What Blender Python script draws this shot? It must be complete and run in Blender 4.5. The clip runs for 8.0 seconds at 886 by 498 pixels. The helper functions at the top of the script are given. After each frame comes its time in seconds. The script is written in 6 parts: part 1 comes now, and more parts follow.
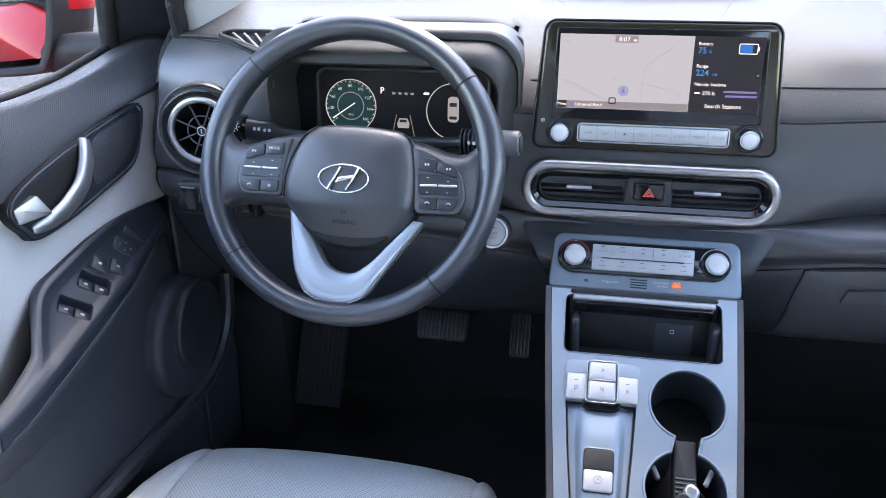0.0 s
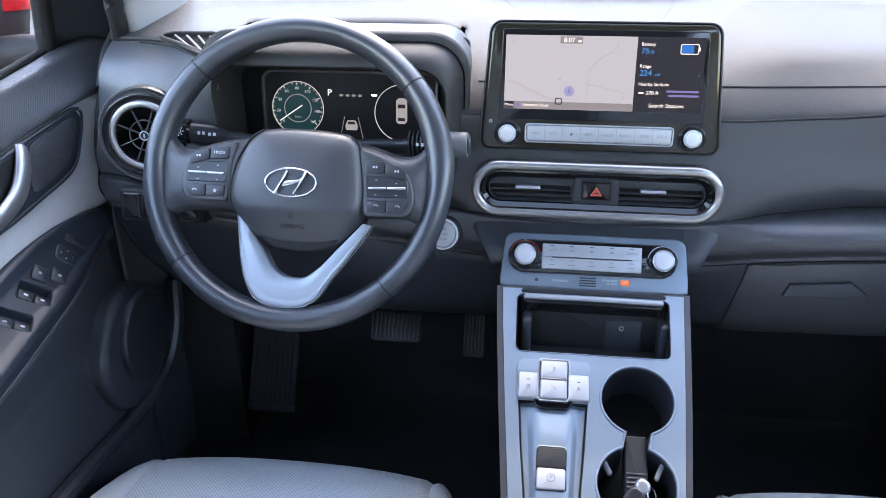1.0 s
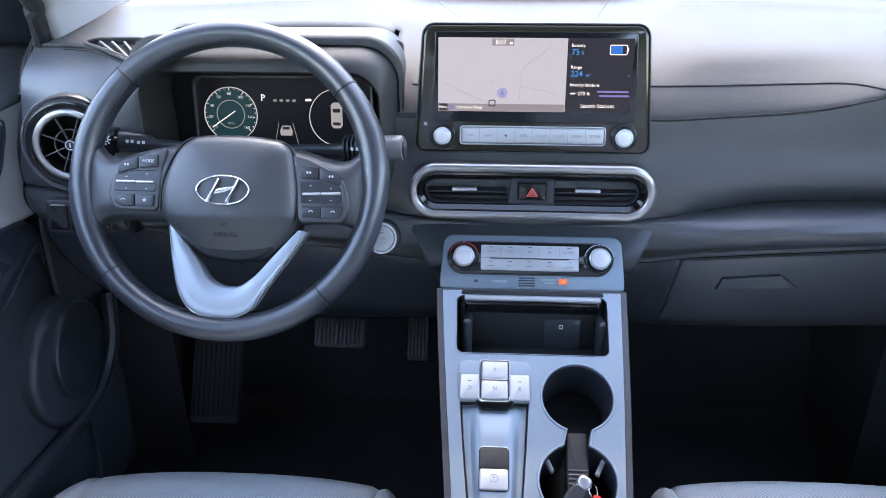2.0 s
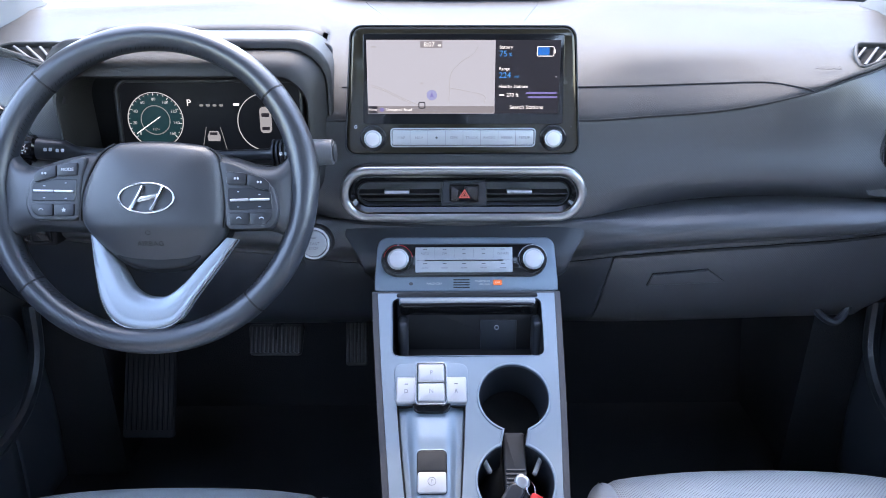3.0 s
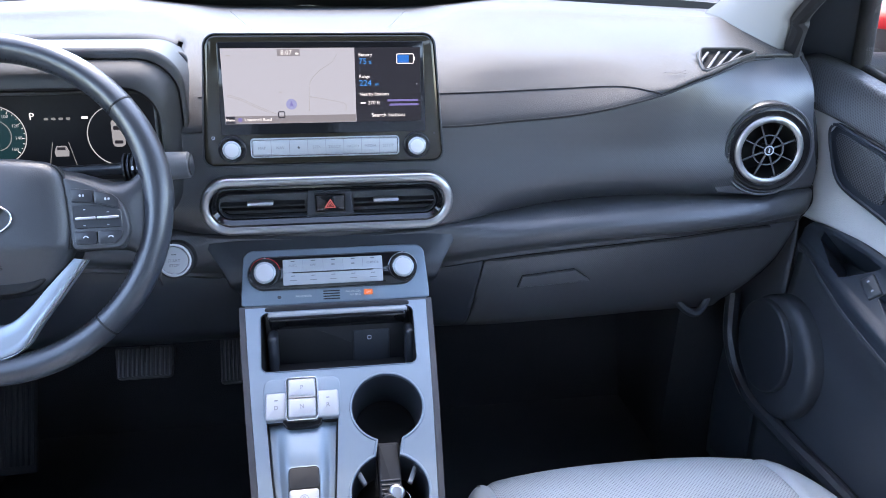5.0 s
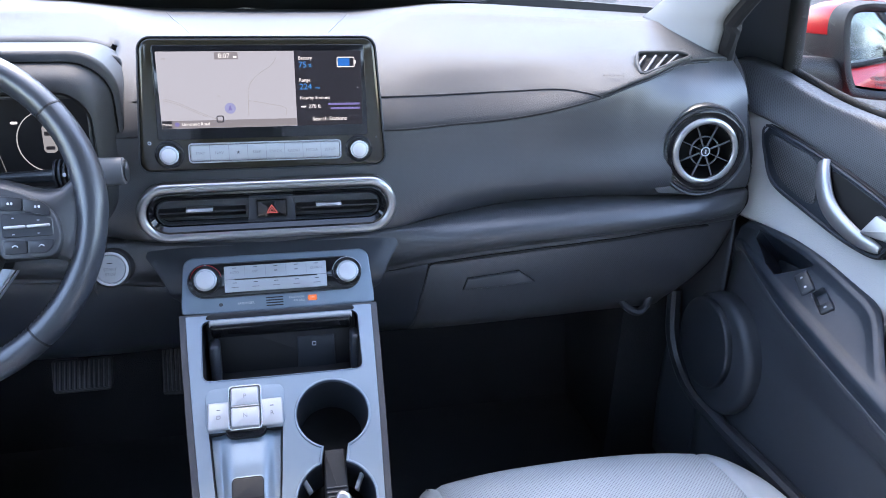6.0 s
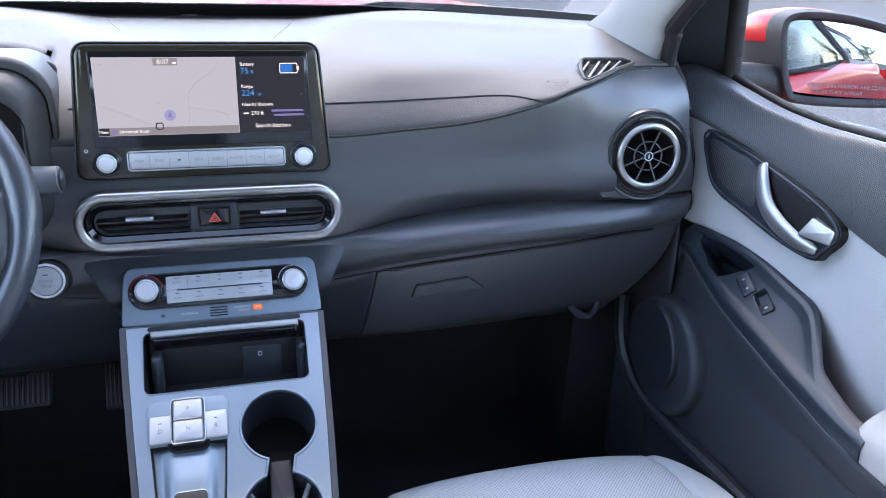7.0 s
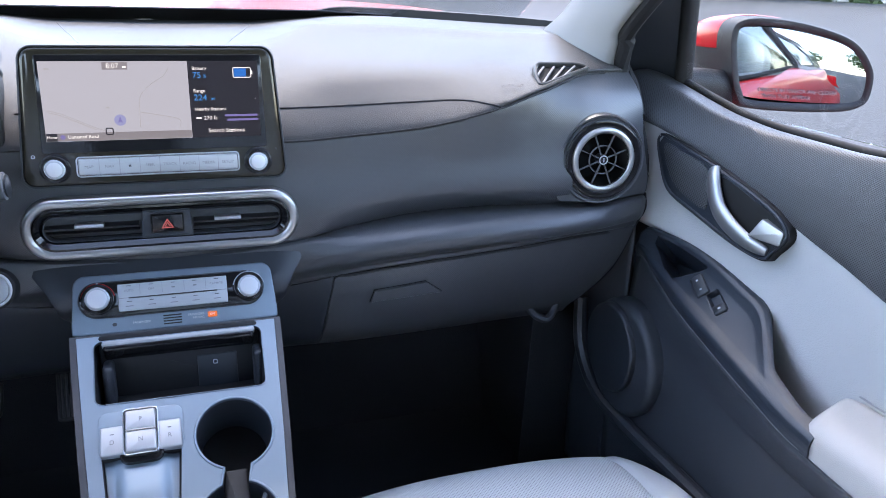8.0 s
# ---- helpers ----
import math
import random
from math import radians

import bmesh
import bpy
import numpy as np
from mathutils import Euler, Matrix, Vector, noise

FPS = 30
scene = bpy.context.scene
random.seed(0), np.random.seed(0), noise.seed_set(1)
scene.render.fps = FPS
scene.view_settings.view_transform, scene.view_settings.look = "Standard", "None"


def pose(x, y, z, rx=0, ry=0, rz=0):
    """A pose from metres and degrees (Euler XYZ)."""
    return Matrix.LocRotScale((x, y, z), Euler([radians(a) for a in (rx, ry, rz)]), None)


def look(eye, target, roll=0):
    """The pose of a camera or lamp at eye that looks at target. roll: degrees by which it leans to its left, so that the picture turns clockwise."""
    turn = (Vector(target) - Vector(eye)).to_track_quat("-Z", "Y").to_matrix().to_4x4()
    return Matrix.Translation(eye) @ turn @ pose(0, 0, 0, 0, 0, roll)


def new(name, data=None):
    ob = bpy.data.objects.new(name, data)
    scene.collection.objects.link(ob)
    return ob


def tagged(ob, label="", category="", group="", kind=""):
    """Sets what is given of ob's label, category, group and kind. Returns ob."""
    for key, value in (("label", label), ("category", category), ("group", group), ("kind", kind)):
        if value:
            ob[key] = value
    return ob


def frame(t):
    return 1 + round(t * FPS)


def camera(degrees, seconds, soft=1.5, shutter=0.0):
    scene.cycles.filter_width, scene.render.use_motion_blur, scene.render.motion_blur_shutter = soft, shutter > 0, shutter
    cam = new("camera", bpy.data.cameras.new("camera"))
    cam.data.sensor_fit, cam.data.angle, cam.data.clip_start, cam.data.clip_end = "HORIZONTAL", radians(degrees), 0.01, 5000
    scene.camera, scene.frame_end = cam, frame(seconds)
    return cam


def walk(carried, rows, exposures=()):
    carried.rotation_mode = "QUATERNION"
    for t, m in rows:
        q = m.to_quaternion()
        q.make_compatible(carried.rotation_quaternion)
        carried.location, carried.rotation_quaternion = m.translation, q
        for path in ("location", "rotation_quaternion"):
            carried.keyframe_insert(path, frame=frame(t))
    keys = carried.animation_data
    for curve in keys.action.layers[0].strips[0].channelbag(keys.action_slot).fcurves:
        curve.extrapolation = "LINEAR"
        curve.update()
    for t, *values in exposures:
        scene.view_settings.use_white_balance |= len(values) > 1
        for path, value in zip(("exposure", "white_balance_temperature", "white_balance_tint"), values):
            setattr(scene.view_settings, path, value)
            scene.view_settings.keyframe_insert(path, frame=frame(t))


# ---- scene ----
cam = camera(59.7, 8.0, 0.9)
PATH = [
    (0, (-0.079, -0.916, 1.244), (-0.421, 0.901, 0.481), -0.1),
    (0.5, (-0.075, -0.914, 1.246), (-0.366, 0.91, 0.479), 0.1),
    (1, (-0.072, -0.912, 1.247), (-0.303, 0.921, 0.481), 0.1),
    (1.5, (-0.063, -0.91, 1.248), (-0.235, 0.93, 0.484), 0.0),
    (3, (-0.043, -0.905, 1.246), (-0.006, 0.948, 0.493), 0.2),
    (3.5, (-0.03, -0.904, 1.247), (0.073, 0.948, 0.497), 0.3),
    (4, (-0.021, -0.904, 1.246), (0.148, 0.945, 0.503), 0.3),
    (4.5, (-0.012, -0.903, 1.247), (0.224, 0.941, 0.509), 0.5),
    (5, (-0.006, -0.901, 1.246), (0.293, 0.935, 0.511), 0.8),
    (6.5, (0.009, -0.901, 1.244), (0.489, 0.904, 0.53), 1.5),
    (7, (0.017, -0.902, 1.242), (0.546, 0.895, 0.541), 1.7),
    (7.5, (0.021, -0.904, 1.241), (0.595, 0.883, 0.55), 1.9),
    (8, (0.025, -0.905, 1.24), (0.644, 0.87, 0.557), 2.1),
]
EXPOSURE = 3.89
walk(cam, [(t, look(eye, target, roll)) for t, eye, target, roll in PATH], [(0, EXPOSURE + .04, 7450, 17), (3.5, EXPOSURE + .10, 7000, 17), (6, EXPOSURE + .02, 7000, 17), (8, EXPOSURE - .12, 7050, 17)])

# ---- light ----
SUN_EL, SUN_AZ = 62.0, 3.0          # degrees; azimuth from straight ahead, minus is to the left
world = bpy.data.worlds.new("sky")
scene.world = world
world.use_nodes = True
wn = world.node_tree
sky = wn.nodes.new("ShaderNodeTexSky")
sky.sky_type, sky.sun_disc = "NISHITA", False
sky.dust_density, sky.ozone_density = 1.0, 0.8
sky.sun_elevation, sky.sun_rotation = radians(SUN_EL), radians(SUN_AZ)
wn.links.new(sky.outputs[0], wn.nodes["Background"].inputs[0])
wn.nodes["Background"].inputs[1].default_value = 0.15
sun = new("sun", bpy.data.lights.new("sun", "SUN"))
sun.data.energy, sun.data.angle, sun.data.color = 0.17, radians(0.6), (1.0, 0.95, 0.87)
_d = Vector((math.sin(radians(SUN_AZ)) * math.cos(radians(SUN_EL)), math.cos(radians(SUN_AZ)) * math.cos(radians(SUN_EL)), math.sin(radians(SUN_EL))))
sun.matrix_world = look(_d * 30, (0, 0, 0))


# ---- materials ----
def material(name, base, rough=0.5, metal=0.0, grain=0.0, scale=400.0, mottle=0.12, patches=6.0, coat=0.0, kind="noise", spec=0.5, holes=0.0, speckle=False):
    """A surface with its colour varied at two scales and a fine relief. Lengths are in metres."""
    m = bpy.data.materials.new(name)
    m.use_nodes = True
    t = m.node_tree
    b = t.nodes["Principled BSDF"]
    b.inputs["Roughness"].default_value = rough
    b.inputs["Metallic"].default_value = metal
    b.inputs["Coat Weight"].default_value = coat
    b.inputs["Coat Roughness"].default_value = 0.06
    b.inputs["Specular IOR Level"].default_value = spec
    geo = t.nodes.new("ShaderNodeNewGeometry")
    big = t.nodes.new("ShaderNodeTexNoise")
    big.inputs["Scale"].default_value, big.inputs["Detail"].default_value = patches, 6
    t.links.new(geo.outputs["Position"], big.inputs["Vector"])
    mix = t.nodes.new("ShaderNodeMix")
    mix.data_type = "RGBA"
    mix.inputs["A"].default_value = (*[c * (1 - mottle) for c in base], 1)
    mix.inputs["B"].default_value = (*[min(1, c * (1 + mottle)) for c in base], 1)
    if speckle:
        spread = t.nodes.new("ShaderNodeMapRange")
        spread.inputs["From Min"].default_value, spread.inputs["From Max"].default_value = 0.38, 0.62
        t.links.new(big.outputs["Fac"], spread.inputs["Value"])
        t.links.new(spread.outputs["Result"], mix.inputs["Factor"])
    else:
        t.links.new(big.outputs["Fac"], mix.inputs["Factor"])
    t.links.new(mix.outputs["Result"], b.inputs["Base Color"])
    ramp = t.nodes.new("ShaderNodeMapRange")
    ramp.inputs["To Min"].default_value, ramp.inputs["To Max"].default_value = rough - min(0.06, rough * 0.3), min(1, rough + min(0.06, rough * 0.3))
    t.links.new(big.outputs["Fac"], ramp.inputs["Value"])
    t.links.new(ramp.outputs["Result"], b.inputs["Roughness"])
    if grain:
        if kind[:4] in ("cell", "dots"):
            fine = t.nodes.new("ShaderNodeTexVoronoi")
            fine.inputs["Randomness"].default_value = 0.0 if kind[:4] == "dots" else 1.0
            out = fine.outputs["Distance"]
        elif kind == "weave":
            fine = t.nodes.new("ShaderNodeTexWave")
            fine.inputs["Distortion"].default_value = 0.0
            out = fine.outputs["Fac"]
        else:
            fine = t.nodes.new("ShaderNodeTexNoise")
            fine.inputs["Detail"].default_value = 3
            out = fine.outputs["Fac"]
        fine.inputs["Scale"].default_value = scale
        if kind[:5] == "dots_":
            # a flat lattice of dots, turned by 45 degrees, in the plane of two of the axes
            fine.voronoi_dimensions = "2D"
            sep, com = t.nodes.new("ShaderNodeSeparateXYZ"), t.nodes.new("ShaderNodeCombineXYZ")
            t.links.new(geo.outputs["Position"], sep.inputs[0])
            for k, op in enumerate(("ADD", "SUBTRACT")):
                ma = t.nodes.new("ShaderNodeMath")
                ma.operation = op
                t.links.new(sep.outputs["xyz".index(kind[5])], ma.inputs[0])
                t.links.new(sep.outputs["xyz".index(kind[6])], ma.inputs[1])
                t.links.new(ma.outputs[0], com.inputs[k])
            t.links.new(com.outputs[0], fine.inputs["Vector"])
        else:
            t.links.new(geo.outputs["Position"], fine.inputs["Vector"])
        if holes:
            pit = t.nodes.new("ShaderNodeMapRange")
            pit.inputs["From Min"].default_value, pit.inputs["From Max"].default_value = 0.18, 0.36
            pit.inputs["To Min"].default_value = 1 - holes
            t.links.new(out, pit.inputs["Value"])
            dark = t.nodes.new("ShaderNodeMix")
            dark.data_type, dark.blend_type = "RGBA", "MULTIPLY"
            dark.inputs["Factor"].default_value = 1.0
            t.links.new(mix.outputs["Result"], dark.inputs["A"])
            t.links.new(pit.outputs["Result"], dark.inputs["B"])
            t.links.new(dark.outputs["Result"], b.inputs["Base Color"])
        bump = t.nodes.new("ShaderNodeBump")
        bump.inputs["Strength"].default_value, bump.inputs["Distance"].default_value = grain, 0.001
        t.links.new(out, bump.inputs["Height"])
        t.links.new(bump.outputs["Normal"], b.inputs["Normal"])
    return m


def glow(name, color, strength=1.0):
    m = bpy.data.materials.new(name)
    m.use_nodes = True
    b = m.node_tree.nodes["Principled BSDF"]
    b.inputs["Base Color"].default_value = (0.01, 0.01, 0.012, 1)
    b.inputs["Roughness"].default_value = 0.4
    b.inputs["Specular IOR Level"].default_value = 0.15
    b.inputs["Emission Color"].default_value = (*color, 1)
    b.inputs["Emission Strength"].default_value = strength * 0.5 ** EXPOSURE
    return m


DASH = material("soft_touch_plastic", (0.050, 0.052, 0.056), 0.40, spec=0.85, holes=0.10, grain=0.22, scale=330, kind="dots_xz", mottle=0.08)
PAD = material("dash_top_plastic", (0.028, 0.028, 0.028), 0.47, spec=0.42, grain=0.3, scale=1300, kind="cells", mottle=0.08)
HARD = material("hard_black_plastic", (0.021, 0.025, 0.031), 0.38, spec=0.6, grain=0.2, scale=1400, kind="cells")
BLACK = material("matt_black", (0.008, 0.008, 0.009), 0.6)
GLOSS = material("piano_black", (0.008, 0.008, 0.009), 0.08, mottle=0.3)
BEZEL = material("smoked_gloss_bezel", (0.022, 0.019, 0.013), 0.09, spec=0.5, coat=0.0, mottle=0.12)
LEATHER = material("wheel_leather", (0.027, 0.031, 0.038), 0.30, spec=1.0, grain=0.12, scale=900, kind="cells")
HUB = material("wheel_cover_vinyl", (0.038, 0.041, 0.046), 0.36, spec=0.75, grain=0.18, scale=1400, kind="cells")
SEAT = material("pale_grey_leather", (0.435, 0.46, 0.47), 0.5, grain=0.3, scale=700, kind="cells", mottle=0.06)
GREYP = material("mid_grey_plastic", (0.13, 0.135, 0.145), 0.42)
PALEP = material("pale_plastic", (0.40, 0.40, 0.40), 0.45)
TRIM = material("pale_grey_vinyl", (0.45, 0.45, 0.445), 0.6, grain=0.3, scale=600, kind="cells", mottle=0.05)
SILVER = material("satin_silver_paint", (0.205, 0.255, 0.300), 0.44, 0.55, grain=0.06, scale=2500, mottle=0.04)
SPOKE = material("satin_spoke_metal", (0.40, 0.44, 0.485), 0.40, 0.55, grain=0.05, scale=2500, mottle=0.04)
KNOB = material("pale_knob_metal", (0.62, 0.62, 0.63), 0.38, 0.25, mottle=0.03)
BRIGHT = material("bright_satin_metal", (0.56, 0.57, 0.59), 0.36, 0.9, mottle=0.05)
SHINE = material("bright_chrome", (0.75, 0.76, 0.78), 0.12, 1.0, mottle=0.03)
HANDLE = material("satin_handle_metal", (0.44, 0.44, 0.445), 0.36, 0.9, mottle=0.05)
# pale leather like the trim, with the warmth of direct sun in its colour
ELBOW = material("sunlit_elbow_leather", (0.44, 0.425, 0.40), 0.5, grain=0.25, scale=800, kind="cells", mottle=0.05)
VANE = material("vane_plastic", (0.014, 0.014, 0.015), 0.35)
VRING = material("vent_ring_metal", (0.44, 0.435, 0.425), 0.34, 1.0, mottle=0.05)
FOOT = material("footrest_rubber", (0.012, 0.012, 0.013), 0.65, grain=0.3, scale=900)
PEDAL = material("pedal_rubber", (0.085, 0.088, 0.095), 0.34, grain=0.3, scale=900)
CHROME = material("chrome", (0.36, 0.355, 0.35), 0.24, 1.0, mottle=0.05)
BUTTON = material("silver_button", (0.42, 0.43, 0.44), 0.45, 0.5, mottle=0.04)
CARPET = material("black_carpet", (0.030, 0.031, 0.034), 0.95, grain=1.0, scale=500, mottle=0.3)
POLISH = material("smooth_dark_plastic", (0.030, 0.032, 0.036), 0.30)
VOID = material("duct_black", (0.004, 0.004, 0.004), 0.8)
BLADE = material("grey_vane_plastic", (0.10, 0.10, 0.105), 0.4)
RUBBER = material("black_rubber", (0.040, 0.040, 0.042), 0.42, grain=0.3, scale=900)
REDTAG = material("red_fabric_tag", (0.55, 0.02, 0.02), 0.6, grain=0.4, scale=900)
SPRING = material("grey_spring_plastic", (0.24, 0.24, 0.245), 0.5)
FAINT = material("faint_grey_print", (0.20, 0.20, 0.205), 0.5)
INK = material("dark_print", (0.05, 0.05, 0.055), 0.5)
PALE = material("pale_print", (0.55, 0.56, 0.58), 0.5)
RED = material("red_car_paint", (0.55, 0.010, 0.014), 0.34, 0.1, coat=0.3, spec=0.4, mottle=0.05)
PILLAR = material("pale_pillar_trim", (0.23, 0.228, 0.225), 0.8, grain=0.3, scale=900, mottle=0.05)
ASPHALT = material("worn_asphalt", (0.034, 0.033, 0.032), 0.9, grain=1.0, scale=160, mottle=0.55, patches=24, speckle=True)
WHITE = material("white_car_paint", (0.75, 0.75, 0.75), 0.3, coat=1.0, mottle=0.03)
MIRROR = material("mirror_silver", (0.36, 0.385, 0.41), 0.01, 1.0, mottle=0.01)
TINT = material("dark_tinted_glass", (0.01, 0.012, 0.015), 0.05, mottle=0.1)
LEAF = material("foliage", (0.06, 0.10, 0.03), 0.7, mottle=0.5, patches=3)
FRIT = material("black_glass_print", (0.012, 0.012, 0.014), 0.55)
BARK = material("bark", (0.12, 0.09, 0.07), 0.9, grain=0.8, scale=60)
MAPW = glow("map_glow", (0.53, 0.55, 0.64), 1.0)
MENU = glow("menu_glow", (0.020, 0.018, 0.024), 1.0)
BAR = glow("bar_glow", (0.28, 0.27, 0.30), 1.0)
LINE = glow("line_glow", (0.45, 0.45, 0.48), 1.0)
TEXTW = glow("white_glow", (0.9, 0.9, 0.92), 1.5)
TEXTB = glow("blue_glow", (0.05, 0.32, 0.80), 1.2)
MARKG = glow("position_glow", (0.34, 0.37, 0.66), 1.0)
TEXTV = glow("violet_glow", (0.22, 0.20, 0.52), 1.0)
GREYT = glow("grey_text_glow", (0.50, 0.55, 0.58), 1.0)
TEAL = glow("teal_glow", (0.010, 0.042, 0.052), 1.0)
NIGHT = glow("cluster_glow", (0.004, 0.005, 0.007), 1.0)
DIMW = glow("dim_white_glow", (0.25, 0.27, 0.28), 1.0)
ORANGE = glow("orange_glow", (0.95, 0.22, 0.05), 1.0)
RINGW = glow("ring_glow", (0.50, 0.54, 0.56), 1.0)
CHARGE = glow("charge_glow", (0.015, 0.19, 0.72), 1.0)
CARG = glow("car_symbol_glow", (0.36, 0.37, 0.40), 1.0)
REDG = glow("red_symbol", (0.55, 0.12, 0.12), 1.0)


# ---- mesh helpers ----
ORIGIN = {}


def thing(name, at, label, category, kind="", group=""):
    ob = new(name)
    ob.empty_display_size = 0.05
    ob.location = at
    ORIGIN[ob.name] = Vector(at)
    return tagged(ob, label, category, group, kind)


def part(name, bm, mat, parent=None, label="", sharp=32, smooth=True):
    """Links a bmesh, whose points are in the world, as one mesh under parent."""
    me = bpy.data.meshes.new(name)
    bmesh.ops.recalc_face_normals(bm, faces=bm.faces)
    bm.to_mesh(me)
    bm.free()
    me.materials.append(mat)
    if smooth:
        me.polygons.foreach_set("use_smooth", [True] * len(me.polygons))
        me.set_sharp_from_angle(angle=radians(sharp))
    ob = new(name, me)
    if parent:
        o = ORIGIN[parent.name]
        me.transform(Matrix.Translation(-o))
        ob.parent = parent
        ORIGIN[ob.name] = o
    else:
        ORIGIN[ob.name] = Vector((0, 0, 0))
    if label:
        ob["label"] = label
    return ob


def solid(ob, thick, offset=-1.0):
    m = ob.modifiers.new("thickness", "SOLIDIFY")
    m.thickness, m.offset = thick, offset
    return ob


def axes(o, u, v):
    """The pose with its x axis along u, its y axis near v, and its origin at o."""
    u = Vector(u).normalized()
    n = u.cross(Vector(v)).normalized()
    v = n.cross(u)
    m = Matrix((u, v, n)).transposed().to_4x4()
    m.translation = o
    return m


def spline(pts, n, closed=False):
    """n points evenly spread in parameter on a smooth curve through pts."""
    p = [Vector(q) for q in pts]
    k = len(p)
    out = []
    spans = k if closed else k - 1
    for i in range(n):
        s = i / n * spans if closed else i / (n - 1) * spans
        a = min(int(s), spans - 1)
        f = s - a
        if closed:
            q = [p[(a + d) % k] for d in (-1, 0, 1, 2)]
        else:
            q = [p[max(a - 1, 0)], p[a], p[a + 1], p[min(a + 2, k - 1)]]
        out.append(0.5 * (2 * q[1] + (q[2] - q[0]) * f + (2 * q[0] - 5 * q[1] + 4 * q[2] - q[3]) * f * f + (3 * q[1] - q[0] - 3 * q[2] + q[3]) * f ** 3))
    return out


def table(xs, vs):
    """A smooth function through the values vs at xs, without overshoot."""
    d = [(vs[i + 1] - vs[i]) / (xs[i + 1] - xs[i]) for i in range(len(xs) - 1)]
    g = [d[0]] + [0 if a * b <= 0 else 2 * a * b / (a + b) for a, b in zip(d, d[1:])] + [d[-1]]

    def f(x):
        x = min(max(x, xs[0]), xs[-1])
        i = max(k for k in range(len(xs) - 1) if x >= xs[k])
        h = xs[i + 1] - xs[i]
        t = (x - xs[i]) / h
        return (vs[i] * (1 + 2 * t) * (1 - t) ** 2 + h * g[i] * t * (1 - t) ** 2 + vs[i + 1] * t * t * (3 - 2 * t) + h * g[i + 1] * t * t * (t - 1))
    return f


def rrect(x0, x1, y0, y1, r, seg=6, top=0.0):
    """A rounded rectangle, counter-clockwise; top: by how much each side leans in towards the top."""
    out = []
    for cx, cy, a in ((x1 - r, y0 + r, -90), (x1 - r, y1 - r, 0), (x0 + r, y1 - r, 90), (x0 + r, y0 + r, 180)):
        for i in range(seg + 1):
            w = radians(a + 90 * i / seg)
            out.append([cx + r * math.cos(w), cy + r * math.sin(w)])
    for p in out:
        f = (p[1] - y0) / (y1 - y0)
        p[0] += -top * f if p[0] > (x0 + x1) / 2 else top * f
    return out


def rounded(poly, r, seg=4):
    """A polygon, counter-clockwise, with its corners rounded."""
    out = []
    n = len(poly)
    for i in range(n):
        a, b, c = Vector(poly[i - 1]), Vector(poly[i]), Vector(poly[(i + 1) % n])
        k = min(r, (a - b).length * .45, (c - b).length * .45)
        p, q = b + (a - b).normalized() * k, b + (c - b).normalized() * k
        for j in range(seg + 1):
            f = j / seg
            w = p * (1 - f) ** 2 + b * 2 * f * (1 - f) + q * f * f
            out.append([w.x, w.y])
    return out


def circle(r, n=48, cx=0.0, cy=0.0, ry=None):
    return [[cx + r * math.cos(2 * math.pi * i / n), cy + (ry or r) * math.sin(2 * math.pi * i / n)] for i in range(n)]


def grown(path, d):
    """The closed path moved outward by d."""
    n = len(path)
    out = []
    area = sum(path[i][0] * path[(i + 1) % n][1] - path[(i + 1) % n][0] * path[i][1] for i in range(n))
    sgn = 1 if area > 0 else -1
    for i in range(n):
        a, b, c = Vector(path[i - 1]), Vector(path[i]), Vector(path[(i + 1) % n])
        e, f = (b - a), (c - b)
        if e.length < 1e-9:
            e = f
        if f.length < 1e-9:
            f = e
        e, f = e.normalized(), f.normalized()
        n1, n2 = Vector((e.y, -e.x)), Vector((f.y, -f.x))
        m = (n1 + n2)
        m = m / max(0.35, m.length_squared) * 2 if m.length > 1e-6 else n1
        out.append([b.x + sgn * d * m.x, b.y + sgn * d * m.y])
    return out


def bridge(bm, loops, closed=True, cap0=False, cap1=False):
    rows = [[bm.verts.new(p) for p in l] for l in loops]
    n = len(rows[0])
    for a, b in zip(rows, rows[1:]):
        for i in range(n if closed else n - 1):
            j = (i + 1) % n
            try:
                bm.faces.new((a[i], a[j], b[j], b[i]))
            except ValueError:
                pass
    if cap0:
        bm.faces.new(rows[0][::-1])
    if cap1:
        bm.faces.new(rows[-1])
    return rows


def local(m, path, h):
    return [m @ Vector((p[0], p[1], h)) for p in path]


def slab(bm, m, path, z0, z1, r=0.001, seg=3):
    """A plate with a rounded front edge: the outline path, from depth z0 to height z1."""
    loops = [local(m, path, z0)]
    for i in range(seg + 1):
        a = math.pi / 2 * i / seg
        loops.append(local(m, grown(path, -r * (1 - math.cos(a))), z1 - r + r * math.sin(a)))
    bridge(bm, loops, cap0=True, cap1=True)
    return bm


def band(bm, m, path, profile):
    """A closed profile of (outward, height) carried round the closed path."""
    loops = [local(m, grown(path, d), h) for d, h in profile]
    bridge(bm, loops + [loops[0]])
    bmesh.ops.remove_doubles(bm, verts=bm.verts, dist=1e-6)
    return bm


def ring(bm, m, path, width, z0, z1, r=0.002):
    """A rounded ring, width wide outward from path."""
    k = width / 2
    prof = [(0, z0)] + [(k - k * math.cos(math.pi * i / 8), z1 - r + r * math.sin(math.pi * i / 8)) for i in range(9)] + [(width, z0)]
    return band(bm, m, path, prof)


def disc(bm, m, r, z0, z1, edge=0.001, n=40, cx=0.0, cy=0.0):
    return slab(bm, m, circle(r, n, cx, cy), z0, z1, edge)


